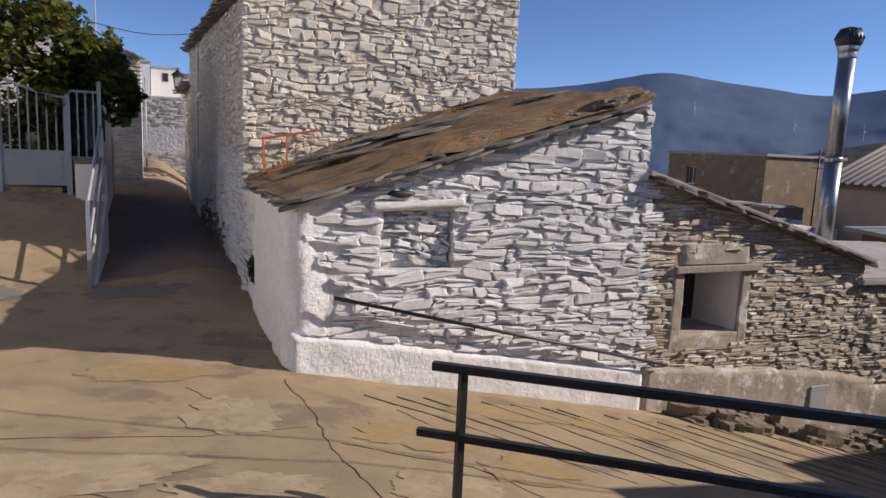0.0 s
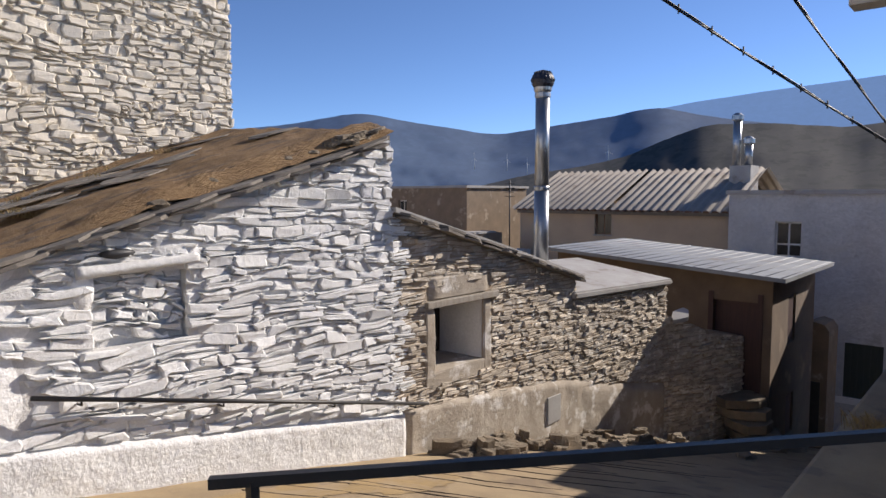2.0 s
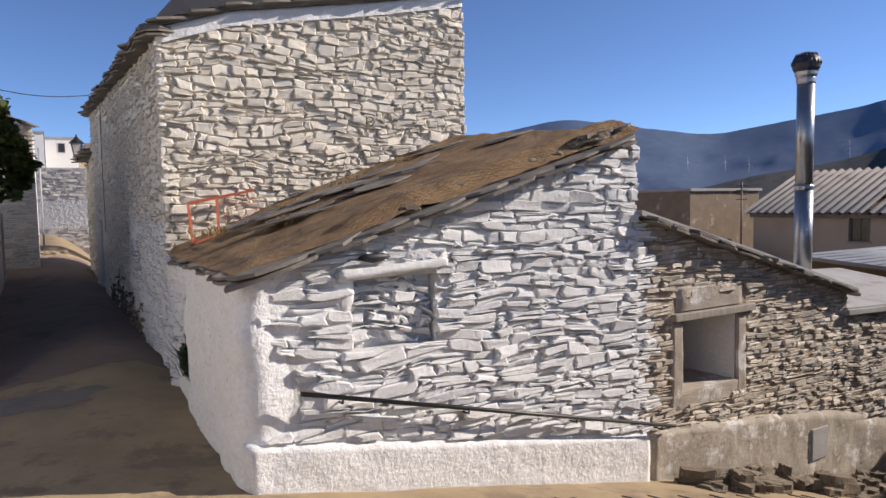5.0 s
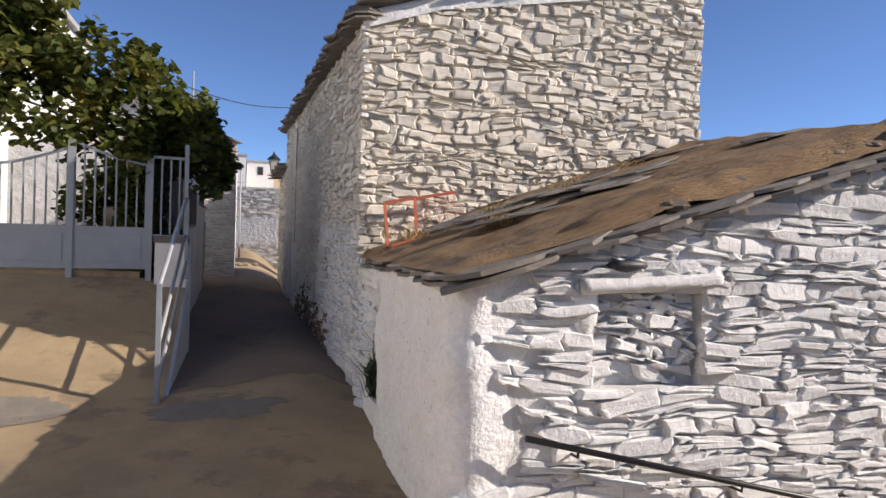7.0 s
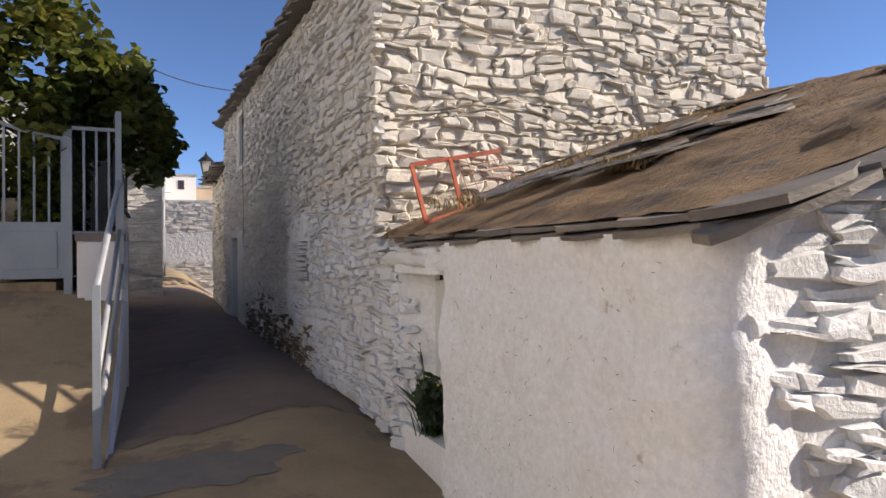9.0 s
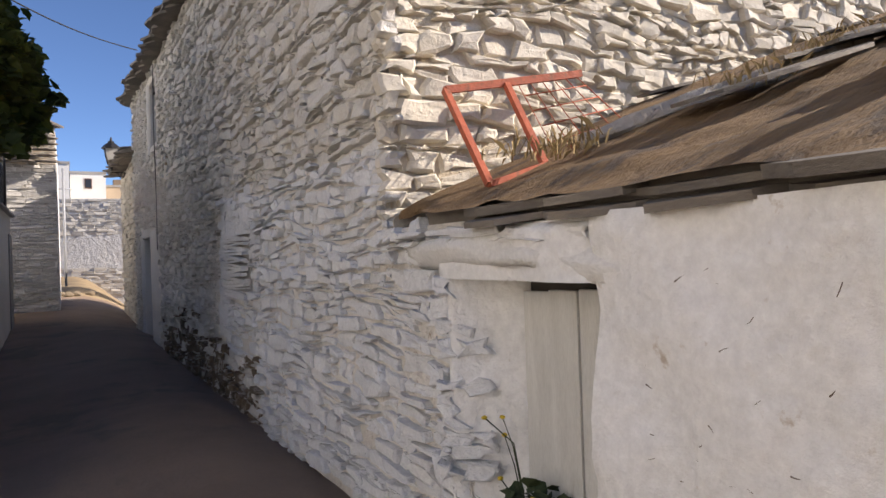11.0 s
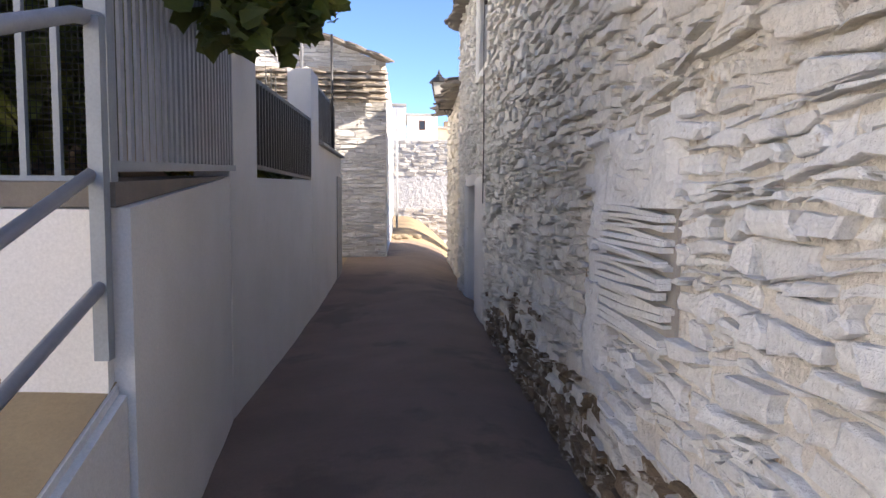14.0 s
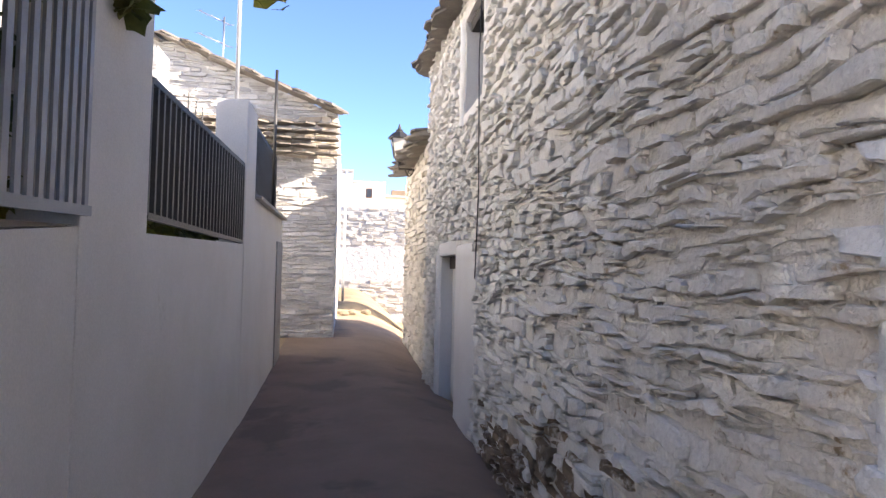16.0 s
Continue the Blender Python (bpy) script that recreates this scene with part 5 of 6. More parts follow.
def foliage(name, centres, count, size, rnd, material, parent, label=""):
    """Leaves scattered in overlapping clumps: each a folded five-sided blade."""
    verts, faces = [], []
    for _ in range(count):
        c, r = rnd.choice(centres)
        while True:
            v = Vector((rnd.uniform(-1, 1), rnd.uniform(-1, 1), rnd.uniform(-1, 1)))
            if 0.15 < v.length < 1:
                break
        pos = Vector(c) + Vector((v.x * r[0], v.y * r[1], v.z * r[2]))
        s = size * rnd.uniform(0.6, 1.35)
        rot = Euler((rnd.uniform(-0.9, 0.9), rnd.uniform(-0.9, 0.9), rnd.uniform(0, 6.28))).to_matrix()
        shape = [(0, 0, 0), (0.5, 0.15, 0.12), (0.55, 0.6, 0.08), (0.25, 0.75, 0.05), (0, 1.05, -0.08), (-0.25, 0.75, 0.05), (-0.55, 0.6, 0.08), (-0.5, 0.15, 0.12)]
        k = len(verts)
        verts.extend(tuple(pos + rot @ (Vector(p) * s)) for p in shape)
        faces += [(k, k + 1, k + 2, k + 3, k + 4), (k, k + 4, k + 5, k + 6, k + 7)]
    return raw(name, verts, faces, material, parent, label, kind="stuff")


vine = thing("grape_vine", (3.2, 14.2, 2.8), "large grape vine with green and yellowing leaves over the gate", "vine")
vrn = random.Random(5)
bar("trunk", [(3.3, 14.6, 2.75), (3.35, 14.5, 3.5), (3.2, 14.3, 4.2), (3.0, 14.0, 4.7)], 0.06, "bark", vine, r_end=0.035)
for e in ((1.2, 13.6, 5.4), (2.2, 13.3, 5.7), (4.2, 14.3, 5.0), (4.4, 15.4, 4.6), (3.0, 13.2, 5.2)):
    bar("limb", [(3.1, 14.15, 4.5), tuple(Vector((3.1, 14.15, 4.5)).lerp(Vector(e), 0.5) + Vector((0, 0, 0.2))), e], 0.028, "bark", vine, r_end=0.01)
cl = []
for k in range(80):
    q = vrn.random()
    cl.append(((-1.0 + 5.0 * q, 13.0 + vrn.uniform(-0.3, 1.2), 6.75 - 1.65 * q + vrn.uniform(-1.0, 0.55)), (0.40, 0.38, 0.32)))
for k in range(22):
    q = vrn.random()
    cl.append(((1.6 + 1.9 * q, 13.1 + vrn.uniform(-0.2, 0.6), 5.5 + vrn.uniform(-0.2, 1.0)), (0.20, 0.22, 0.24)))
for k in range(14):
    cl.append(((0.2 + 1.8 * vrn.random(), 13.2 + vrn.uniform(-0.2, 0.6), 6.3 + vrn.uniform(-0.3, 1.0)), (0.3, 0.3, 0.3)))
foliage("leafy_crown", cl, 7000, 0.125, vrn, "leaf", vine, "sunlit green and yellow leaves")
cl = []
for k in range(26):
    q = vrn.random()
    cl.append(((3.6 + 0.8 * vrn.random(), 13.1 + 1.6 * q, 4.95 + vrn.uniform(-0.55, 0.45)), (0.28, 0.30, 0.28)))
for k in range(5):
    cl.append(((3.95 + vrn.uniform(-0.05, 0.12), 15.7 + vrn.uniform(-0.15, 0.3), 4.7 + vrn.uniform(-0.3, 0.5)), (0.11, 0.14, 0.15)))
for c_ in ((4.25, 14.3, 5.25), (4.3, 14.7, 5.2), (4.1, 15.1, 5.3)):
    cl.append((c_, (0.2, 0.24, 0.17)))
for k in range(16):
    cl.append(((4.25 + 0.5 * vrn.random(), 13.2 + 0.8 * vrn.random(), 4.05 + 0.95 * vrn.random()), (0.16, 0.18, 0.18)))
foliage("leafy_trail", cl, 4200, 0.11, vrn, "leaf", vine, "dense dark trailing leaves")
over = [((4.42, 16.5, 5.12), (0.10, 0.14, 0.12)), ((4.5, 16.75, 4.98), (0.09, 0.12, 0.12)), ((4.35, 16.3, 5.28), (0.12, 0.16, 0.08))]
foliage("leafy_shoot", over, 34, 0.16, vrn, "leaf", vine, "large vine leaves hanging over the lane")
bar("limb", [(4.0, 15.2, 5.1), (4.25, 15.9, 5.4), (4.5, 16.7, 5.15)], 0.012, "bark", vine, r_end=0.005)
cl = [((vrn.uniform(2.6, 3.6), vrn.uniform(13.6, 15.2), vrn.uniform(3.5, 4.6)), (0.35, 0.35, 0.4)) for k in range(14)]
foliage("inner_leaves", cl, 1200, 0.11, vrn, "leaf", vine)
cl = [((vrn.uniform(3.35, 3.62), vrn.uniform(12.95, 15.3), vrn.uniform(3.5, 4.75)), (0.2, 0.3, 0.3)) for k in range(30)]
foliage("inner_leaves", cl, 5200, 0.11, vrn, "leaf", vine)
shrub = thing("shrub", (3.2, 17.8, 2.8), "dark green shrubs behind the railing", "shrub")
cl = [((vrn.uniform(3.1, 3.5), vrn.uniform(16.3, 22.5), vrn.uniform(3.0, 4.3)), (0.3, 0.4, 0.35)) for k in range(40)]
foliage("leaves", cl, 5200, 0.10, vrn, "leaf", shrub)
bar("stem", [(3.2, 17.8, 2.75), (3.2, 17.9, 3.6)], 0.03, "bark", shrub)
pole = thing("metal_pole", (3.75, 20.0, 4.9), "thin grey metal pole on the wall pillar", "pole")
bar("shaft", [(3.76, 20.0, 4.9), (3.76, 20.0, 7.3)], 0.022, "greymetal", pole)
pole = thing("metal_pole", (3.95, 22.2, 4.1), "thin dark metal pole by the railing", "pole")
bar("shaft", [(3.97, 22.0, 4.1), (3.97, 22.0, 6.05)], 0.022, "blackmetal", pole)

# ---- end of the lane ----
FARH = Face((0, 25.6), (1, 0.05), (0.05, -1))
part("wall_far_house", wall_body(FARH, -3, 4.78, lambda a: 1.2, line([(-3, 8.2), (1.9, 7.5), (2.3, 7.25), (4.78, 6.35)]), 0.5, breaks=(1.9, 2.3)), "whitejoint", None, "whitewashed slate house wall at the lane's bend", category="wall", kind="structure")
farh = bpy.data.objects["wall_far_house"]
ft = line([(-3, 8.2), (1.9, 7.5), (2.3, 7.25), (4.78, 6.35)])
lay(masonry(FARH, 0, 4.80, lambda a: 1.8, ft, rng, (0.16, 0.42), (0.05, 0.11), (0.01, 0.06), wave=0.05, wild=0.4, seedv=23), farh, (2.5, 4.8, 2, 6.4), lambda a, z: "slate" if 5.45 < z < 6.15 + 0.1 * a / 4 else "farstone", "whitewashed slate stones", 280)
part("side_wall", boxed(4.2, 4.80, 25.92, 34, 1.2, 6.2), "plaster", farh, "white plastered flank")
for k in range(9):
    a = 0.3 + 0.5 * k
    for dz in (0, 0.04):
        part("roof_slate", slate_slab(a + 0.3, 25.6, ft(a + 0.3) + dz, 0.65, 0.5, 0.035, rr_.uniform(-0.1, 0.1), -0.34, rr_), "roofslate", farh)
for z in (5.48, 5.62, 5.76, 5.9, 6.04):
    for k in range(9):
        a = 1.0 + 0.45 * k
        part("corbel_slate", slate_slab(a, 25.6 - 0.10 - 0.05 * (z - 5.4), z, 0.5, 0.35, 0.03, rr_.uniform(-0.2, 0.2), rr_.uniform(-0.05, 0.05), rr_), "roofslate", farh)
ant = thing("tv_antenna", (2.4, 26.2, 7.1), "thin silver television antenna on the roof", "antenna")
bar("mast", [(2.45, 26.2, 7.0), (2.45, 26.2, 8.3)], 0.018, "zinc", ant)
for z in (7.75, 8.2):
    bar("boom", [(2.0, 26.0, z + 0.12), (2.55, 26.3, z - 0.02)], 0.012, "zinc", ant)
    for k in range(4):
        c = Vector((2.0, 26.0, z + 0.12)).lerp(Vector((2.55, 26.3, z - 0.02)), k / 3)
        bar("rod", [c + Vector((-0.1, 0.18, 0.06)), c + Vector((0.1, -0.18, -0.06))], 0.007, "zinc", ant, sides=5)

ENDW = Face((2, 40.5), (10, -1.2), (-1.2, -10))
part("wall_end", wall_body(ENDW, -2, 12, lambda a: 1.0, lambda a: 5.9, 0.4), "greywhite", None, "sunlit pale grey retaining wall across the lane's end", category="wall", kind="structure")
endw = bpy.data.objects["wall_end"]
lay(masonry(ENDW, -2, 12, lambda a: 4.3, lambda a: 5.9, rng, (0.15, 0.4), (0.09, 0.17), (0.0, 0.05), wave=0.05, seedv=29), endw, (1, 6, 4.3, 5.9), lambda a, z: "endstone", "pale stones", 120)
lay(masonry(ENDW, -2, 12, lambda a: 1.6, lambda a: 2.9, rng, (0.2, 0.5), (0.08, 0.17), (0.0, 0.05), wave=0.05, seedv=30), endw, (1, 6, 2, 2.9), lambda a, z: "endstone", "pale stones", 60)


def white_house(x0, x1, y0, y1, z0, z1, label, wins, material="bright"):
    t = thing("white_house", ((x0 + x1) / 2, y0, z0), label, "house")
    part("wall", boxed(x0, x1, y0, y1, z0, z1), material, t)
    part("parapet", boxed(x0 - 0.05, x1 + 0.05, y0 - 0.06, y1, z1, z1 + 0.12), "slab", t)
    for (a, b, c, d) in wins:
        w_ = part("window", boxed(a, b, y0 - 0.03, y0 + 0.02, c, d), "brownwood", t)
        part("pane", boxed(a + 0.05, b - 0.05, y0 - 0.045, y0 - 0.031, c + 0.05, d - 0.05), "glass", w_)
    return t


white_house(5.35, 7.25, 52.3, 58, 3, 8.5, "small bright white house above the wall", [(6.1, 6.5, 7.6, 8.2)])
white_house(3.2, 5.25, 46, 55, 3, 8.2, "white house with a bare side wall beyond the bend", [])
white_house(7.3, 12, 54, 60, 3, 7.9, "grey-white low house behind the wall", [], "beige")
wt = thing("water_tank", (8.2, 57, 7.9), "small brown rendered box on a roof", "roof box")
part("body", boxed(7.9, 8.9, 56, 57, 7.9, 8.6), "brownhouse", wt)
ep = thing("utility_pole", (4.95, 33, 2.4), "thin grey utility pole with cross arms", "pole")
bar("shaft", [(4.95, 33, 2.3), (4.95, 33, 6.3)], 0.04, "greymetal", ep)
bar("cross_arm", [(4.7, 33, 5.6), (5.2, 33, 5.6)], 0.02, "greymetal", ep)
part("wall_white_gate", boxed(7.0, 7.4, 31, 33.5, 1.5, 3.9), "plaster", None, "white gate pillar on the lane", category="wall", kind="structure")
for k, (x, y) in enumerate(((5.0, 30.2), (5.2, 30.4), (5.6, 31.0), (4.8, 30.6))):
    t = thing("rubble", (x, y, ground_z(x, y)), "dark loose stone on the lane", "stone", "loose stones")
    part("stone", lump(bmesh.new(), (x, y, ground_z(x, y) + 0.05), (0.14, 0.1, 0.09), rng), "rock", t)

# sunlit neighbour behind the courtyard, raised to bounce more light into the lane
nb = thing("neighbour_bounce_house", (-3, 19, 2), "white plastered neighbouring house behind the courtyard", "house")
part("wall", boxed(-6, 0.25, 13.65, 26, 1.5, 9.0), "plaster", nb)
part("roof", boxed(-6.1, 0.4, 13.6, 26.1, 9.0, 9.15), "slab", nb)
# unseen white house, added west of the square to throw sunlight back
wst = thing("neighbour_bounce_house", (-4, 5, 2), "unseen white plastered house added to bounce sunlight onto the square", "house")
part("wall", boxed(-7, -1.3, -3, 12.4, 1.0, 7.6), "plaster", wst)
part("roof", boxed(-7.1, -1.2, -3.1, 12.5, 7.6, 7.75), "slab", wst)

# ---- downhill to the right ----
hut = thing("stone_hut", (20.5, 6, -1.5), "small brown rendered hut with a sheet roof and red-brown door", "hut")
hw = Face((19.1, 0), (0, 1), (-1, 0))
part("wall", wall_body(hw, 4.25, 9.2, lambda a: -3, lambda a: 2.06 + 0.065 * (a - 4.0), 0.3, [(4.5, 5.42, -0.36, 1.56)]), "hut", hut)
hs = Face((0, 4.25), (1, 0), (0, -1))
part("wall", wall_body(hs, 19.4, 22.6, lambda a: -4, lambda a: 2.06, 0.3, [(20.3, 20.9, 0.55, 1.6), (20.4, 21.0, -1.5, -0.6)]), "hut", hut)
part("back_wall", boxed(22.3, 22.6, 4.56, 9.2, -3, 2.0), "hut", hut)
part("side_wall", boxed(19.4, 22.3, 8.9, 9.2, -3, 2.3), "hut", hut)
bm = bmesh.new()
prism(bm, [(18.65, 3.92, 2.06), (22.9, 3.92, 2.06), (22.9, 3.92, 2.14), (18.65, 3.92, 2.14)], (0, 5.4, 0.36))
part("roof", bm, "sheetroof", hut, "grey cement sheet roof")
for k in range(19):
    y = 4.0 + k * 0.28
    bar("roof_rib", [(18.66, y, 2.14 + 0.0667 * (y - 3.92)), (22.9, y, 2.14 + 0.0667 * (y - 3.92))], 0.012, "sheetroof", hut, sides=5)
dr = part("door", boxed(19.22, 19.28, 4.52, 5.40, -0.34, 1.64), "hutdoor", hut, "red-brown wooden door")
part("door_frame", boxed(19.07, 19.13, 5.40, 5.50, -0.36, 1.74), "hutdoor", dr)
part("door_frame", boxed(19.07, 19.13, 4.42, 4.52, -0.36, 1.74), "hutdoor", dr)
for z0, z1, x0, x1 in ((0.55, 1.6, 20.3, 20.9), (-1.5, -0.6, 20.4, 21.0)):
    w_ = part("window", boxed(x0, x1, 4.30, 4.36, z0, z1), "hutdoor", hut)
    part("shutter_leaf", boxed(x0 + 0.06, x1 - 0.06, 4.283, 4.299, z0 + 0.06, z1 - 0.06), "hutdoor", w_)
st = thing("stone_steps", (18.7, 4.4, -1.6), "rough stone steps beside the hut", "steps")
for k in range(7):
    part("step", slate_slab(18.75 - 0.05 * k, 4.75 - 0.12 * k, -0.45 - 0.2 * k, 0.9, 0.9, 0.17, rng.uniform(-0.2, 0.2), 0.03, rng), "rock", st)
for ob in (hut, st):
    ob.location = Vector((4.95, 0.54, 3.74)).lerp(ob.location, 1.12)
    ob.scale = (1.12, 1.12, 1.12)
GAP = Face((18.52, 6.21), (2.3, -0.9), (-0.9, -2.3))
gap_top = line([(0, 1.22), (0.5, 1.05), (1.4, 0.72), (2.5, 0.5)])
part("wall_hut_gap", wall_body(GAP, 0, 2.5, lambda a: -4.0, gap_top, 0.6, breaks=(0.5, 1.4)), "earthjoint", None, "shaded rubble stone wall between the street wall and the hut", category="wall", kind="structure")
lay(masonry(GAP, 0, 2.5, lambda a: -2.2, gap_top, rng, (0.10, 0.32), (0.05, 0.10), (0.0, 0.07), wave=0.06, wild=0.4, rag=0.025, seedv=67), bpy.data.objects["wall_hut_gap"], (0, 2.5, -1.5, 1.3), lambda a, z: "slate", "brown rubble stones", 200)
fl = thing("stone_fragment", (18.75, 6.05, 1.2), "flat pale stone on the wall end", "stone")
part("slab", slate_slab(18.85, 6.0, 1.13, 0.62, 0.36, 0.09, 0.2, 0.25, rng), "slab", fl)


shed_b = thing("outbuilding", (26.4, 4.9, -3.5), "small brown stone outbuilding with a rounded top by the white house", "outbuilding")
bm = bmesh.new()
prism(bm, [(26, 4.55, -5.0), (26, 4.55, -0.12), (26, 4.68, 0.06), (26, 4.92, 0.13), (26, 5.15, 0.05), (26, 5.28, -0.14), (26, 5.28, -5.0)], (1.2, 0, 0))
part("body", bm, "brownhouse", shed_b)
# plate on the face, darkened to pass for an unlit doorway
part("door_recess", boxed(25.96, 25.998, 4.72, 5.1, -3.4, -1.6, bevel=0.005), "dark", shed_b, "dark plate for an unlit doorway")


def facade_house(name, x, y0, y1, z0, z1, label, wins, material, depth=6.0, group=""):
    """A house whose front looks back up the street; wins: (y0, y1, z0, z1, kind)."""
    t = thing(name, (x, (y0 + y1) / 2, z0), label, "house", group)
    f = Face((x, 0), (0, 1), (-1, 0))
    part("wall", wall_body(f, y0, y1, lambda a: z0, lambda a: z1, 0.35, [w_[:4] for w_ in wins]), material, t)
    part("side_wall", boxed(x + 0.35, x + depth, y0, y0 + 0.35, z0, z1), material, t)
    part("side_wall", boxed(x + 0.35, x + depth, y1 - 0.35, y1, z0, z1), material, t)
    part("back_wall", boxed(x + depth - 0.35, x + depth, y0 + 0.35, y1 - 0.35, z0, z1), material, t)
    for a, b, c, d, kind in wins:
        if kind == "shutter":
            w_ = part("window", boxed(x + 0.08, x + 0.14, a, b, c, d), "shutter", t, "dark green shutters")
            for k in range(1, 6):
                part("slat", boxed(x + 0.06, x + 0.08, a + (b - a) * k / 6 - 0.015, a + (b - a) * k / 6 + 0.015, c + 0.04, d - 0.04), "shutter", w_)
        else:
            w_ = part("window", boxed(x + 0.16, x + 0.22, a, b, c, d), "brownwood" if kind == "brown" else "bright", t)
            m_ = (a + b) / 2
            for ya, yb in ((a + 0.05, m_ - 0.03), (m_ + 0.03, b - 0.05)):
                part("pane", boxed(x + 0.14, x + 0.158, ya, yb, c + (d - c) * (0.38 if kind != "brown" else 0.05), d - 0.06), "darkpane", w_)
                if kind != "brown":
                    part("pane", boxed(x + 0.14, x + 0.158, ya, yb, c + 0.05, c + (d - c) * 0.33), "darkpane", w_)
            part("sill", boxed(x - 0.06, x + 0.2, a - 0.05, b + 0.05, c - 0.06, c), "slab", w_)
    return t


wh = facade_house("village_house", 28.8, -3, 8.3, -8, 3.75, "white two-storey village house with a dark shuttered window", [(6.0, 6.8, 1.70, 2.86, "white"), (3.6, 4.65, -2.65, -0.9, "shutter")], "greywhite")
part("roof", boxed(28.7, 34.9, -3.1, 8.4, 3.75, 3.9), "slab", wh)
part("render_band", boxed(28.77, 28.80, 3.4, 4.85, -2.85, -2.65), "plaster", wh)
for k in range(5):
    part("dormer_block", boxed(29.0, 29.6, 3.0 + 0.1 * k, 3.1 + 0.1 * k, 3.9, 4.1 + 0.05 * (k % 3)), "bright", wh)
th = facade_house("village_house", 30.2, 8.6, 18.0, -7, 3.15, "beige rendered house with a corrugated fibre-cement roof", [(13.45, 14.2, 2.1, 3.0, "brown")], "beige", 7.0)
# corrugated roof in two sheets with a gap
for y0, y1, dz in ((8.45, 13.45, 0.0), (13.55, 18.2, 0.02)):
    n = int((y1 - y0) / 0.07)
    verts, faces = [], []
    for j, (x, z) in enumerate(((29.8, 3.12 + dz), (33.9, 4.85 + dz), (37.6, 3.3 + dz))):
        for i in range(n + 1):
            verts.append((x, y0 + (y1 - y0) * i / n, z + 0.06 * math.cos(2 * math.pi * (y0 + (y1 - y0) * i / n) / 0.35)))
    for j in range(2):
        for i in range(n):
            k = j * (n + 1) + i
            faces.append((k, k + 1, k + n + 2, k + n + 1))
    raw("roof_sheet", verts, faces, "fibro", th, "corrugated fibre-cement sheets").data.polygons.foreach_set("use_smooth", [True] * len(faces))
# the eave's shadow on the wall, built as a dark slate strip
part("eave_shadow", boxed(29.95, 30.19, 8.6, 18.0, 2.95, 3.08), "roofslate", th, "dark slate strip for the shadow under the eave")
for k in range(28):
    part("eave_tile", boxed(29.82, 30.2, 8.65 + k * 0.335, 8.9 + k * 0.335, 3.08, 3.14), "brownwood", th)
ch = thing("chimney", (33, 9.3, 4), "two metal flue pipes on a rendered chimney base", "chimney")
part("base", boxed(32.4, 33.4, 8.7, 9.5, 3.3, 4.9), "slab", ch)
for y, zt in ((9.4, 6.7), (8.95, 5.75)):
    bar("flue", [(32.9, y, 4.9), (32.9, y, zt)], 0.16, "zinc", ch, sides=12)
    part("flue_cap", lathe(bmesh.new(), (32.9, y, zt), [(0.17, 0), (0.23, 0.03), (0.23, 0.2), (0.1, 0.3)], 12), "zinc", ch)
brn = facade_house("village_house", 29.5, 20.6, 26.5, -6, 4.1, "plain brown flat-roofed house down the slope", [(24.6, 25.2, 2.2, 3.5, "white")], "brownhouse", 5)
part("roof", boxed(29.4, 34.6, 20.5, 26.6, 4.1, 4.22), "slab", brn)
cr = random.Random(31)
for k in range(9):
    y, x = 16.5 + k * 0.65 + cr.uniform(-0.3, 0.3), cr.uniform(24, 28)
    lowh = thing("low_roof_house", (x, y, -5), "low flat white and brown roofs below the street", "house", "low houses down the slope")
    zt = cr.uniform(1.2, 2.2)
    part("wall", boxed(x, x + cr.uniform(1.5, 3), y, y + cr.uniform(0.6, 1.6), -6, zt), cr.choice(["bright", "brownhouse", "beige"]), lowh)
    part("roof", boxed(x - 0.06, x + 1.5, y - 0.06, y + 0.66, zt, zt + 0.08), "slab", lowh)
ap = thing("roof_aerial", (28.6, 17.3, 3), "thin television aerial mast among the roofs", "antenna")
bar("mast", [(28.8, 17.6, 0), (28.8, 17.6, 4.4)], 0.03, "blackmetal", ap)
for k in range(4):
    bar("rod", [(28.8, 17.35, 3.7 + 0.18 * k), (28.8, 17.85, 3.7 + 0.18 * k)], 0.015, "blackmetal", ap, sides=5)

# brown house with the electric box
bh = thing("brown_house", (15, -1, 0), "brown rendered house in shade with a wooden door", "house")
bf = Face((13.5, 0), (0, 1), (-1, 0))
part("wall", wall_body(bf, -5, 1.57, lambda a: -1, lambda a: 4.06, 0.35, [(0.10, 0.90, 1.45, 3.36)]), "brownhouse", bh)
part("side_wall", boxed(13.85, 18, 1.22, 1.57, -2, 4.06), "brownhouse", bh)
part("back_wall", boxed(17.65, 18, -5, 1.22, -2, 4.06), "brownhouse", bh)
part("roof", boxed(13.35, 18.1, -5.1, 1.68, 4.06, 4.20, bevel=0.03), "slab", bh)
part("chimney_stub", boxed(13.9, 14.3, 0.4, 0.7, 4.12, 4.75, bevel=0.03), "brownhouse", bh)
for a, b in ((-0.15, 0.0), (0.15, 0.0)):
    bar("chimney_frame", [(14.1, 0.55 + a, 4.75), (14.1, 0.55, 5.05)], 0.02, "blackmetal", bh, sides=5)
# hidden block, added behind the house so its shadow fills the street
bm = bmesh.new()
prism(bm, [(18.12, -5.0, -3), (23.6, -5.0, -3), (23.6, 2.66, -3), (18.12, 2.02, -3)], (0, 0, 7.35))
part("rear_wing", bm, "brownhouse", bh, "unseen brown block added behind the house to shade the street")
hd2 = part("door", boxed(13.62, 13.68, 0.10, 0.90, 1.45, 3.36), "plank", bh, "worn brown wooden door")
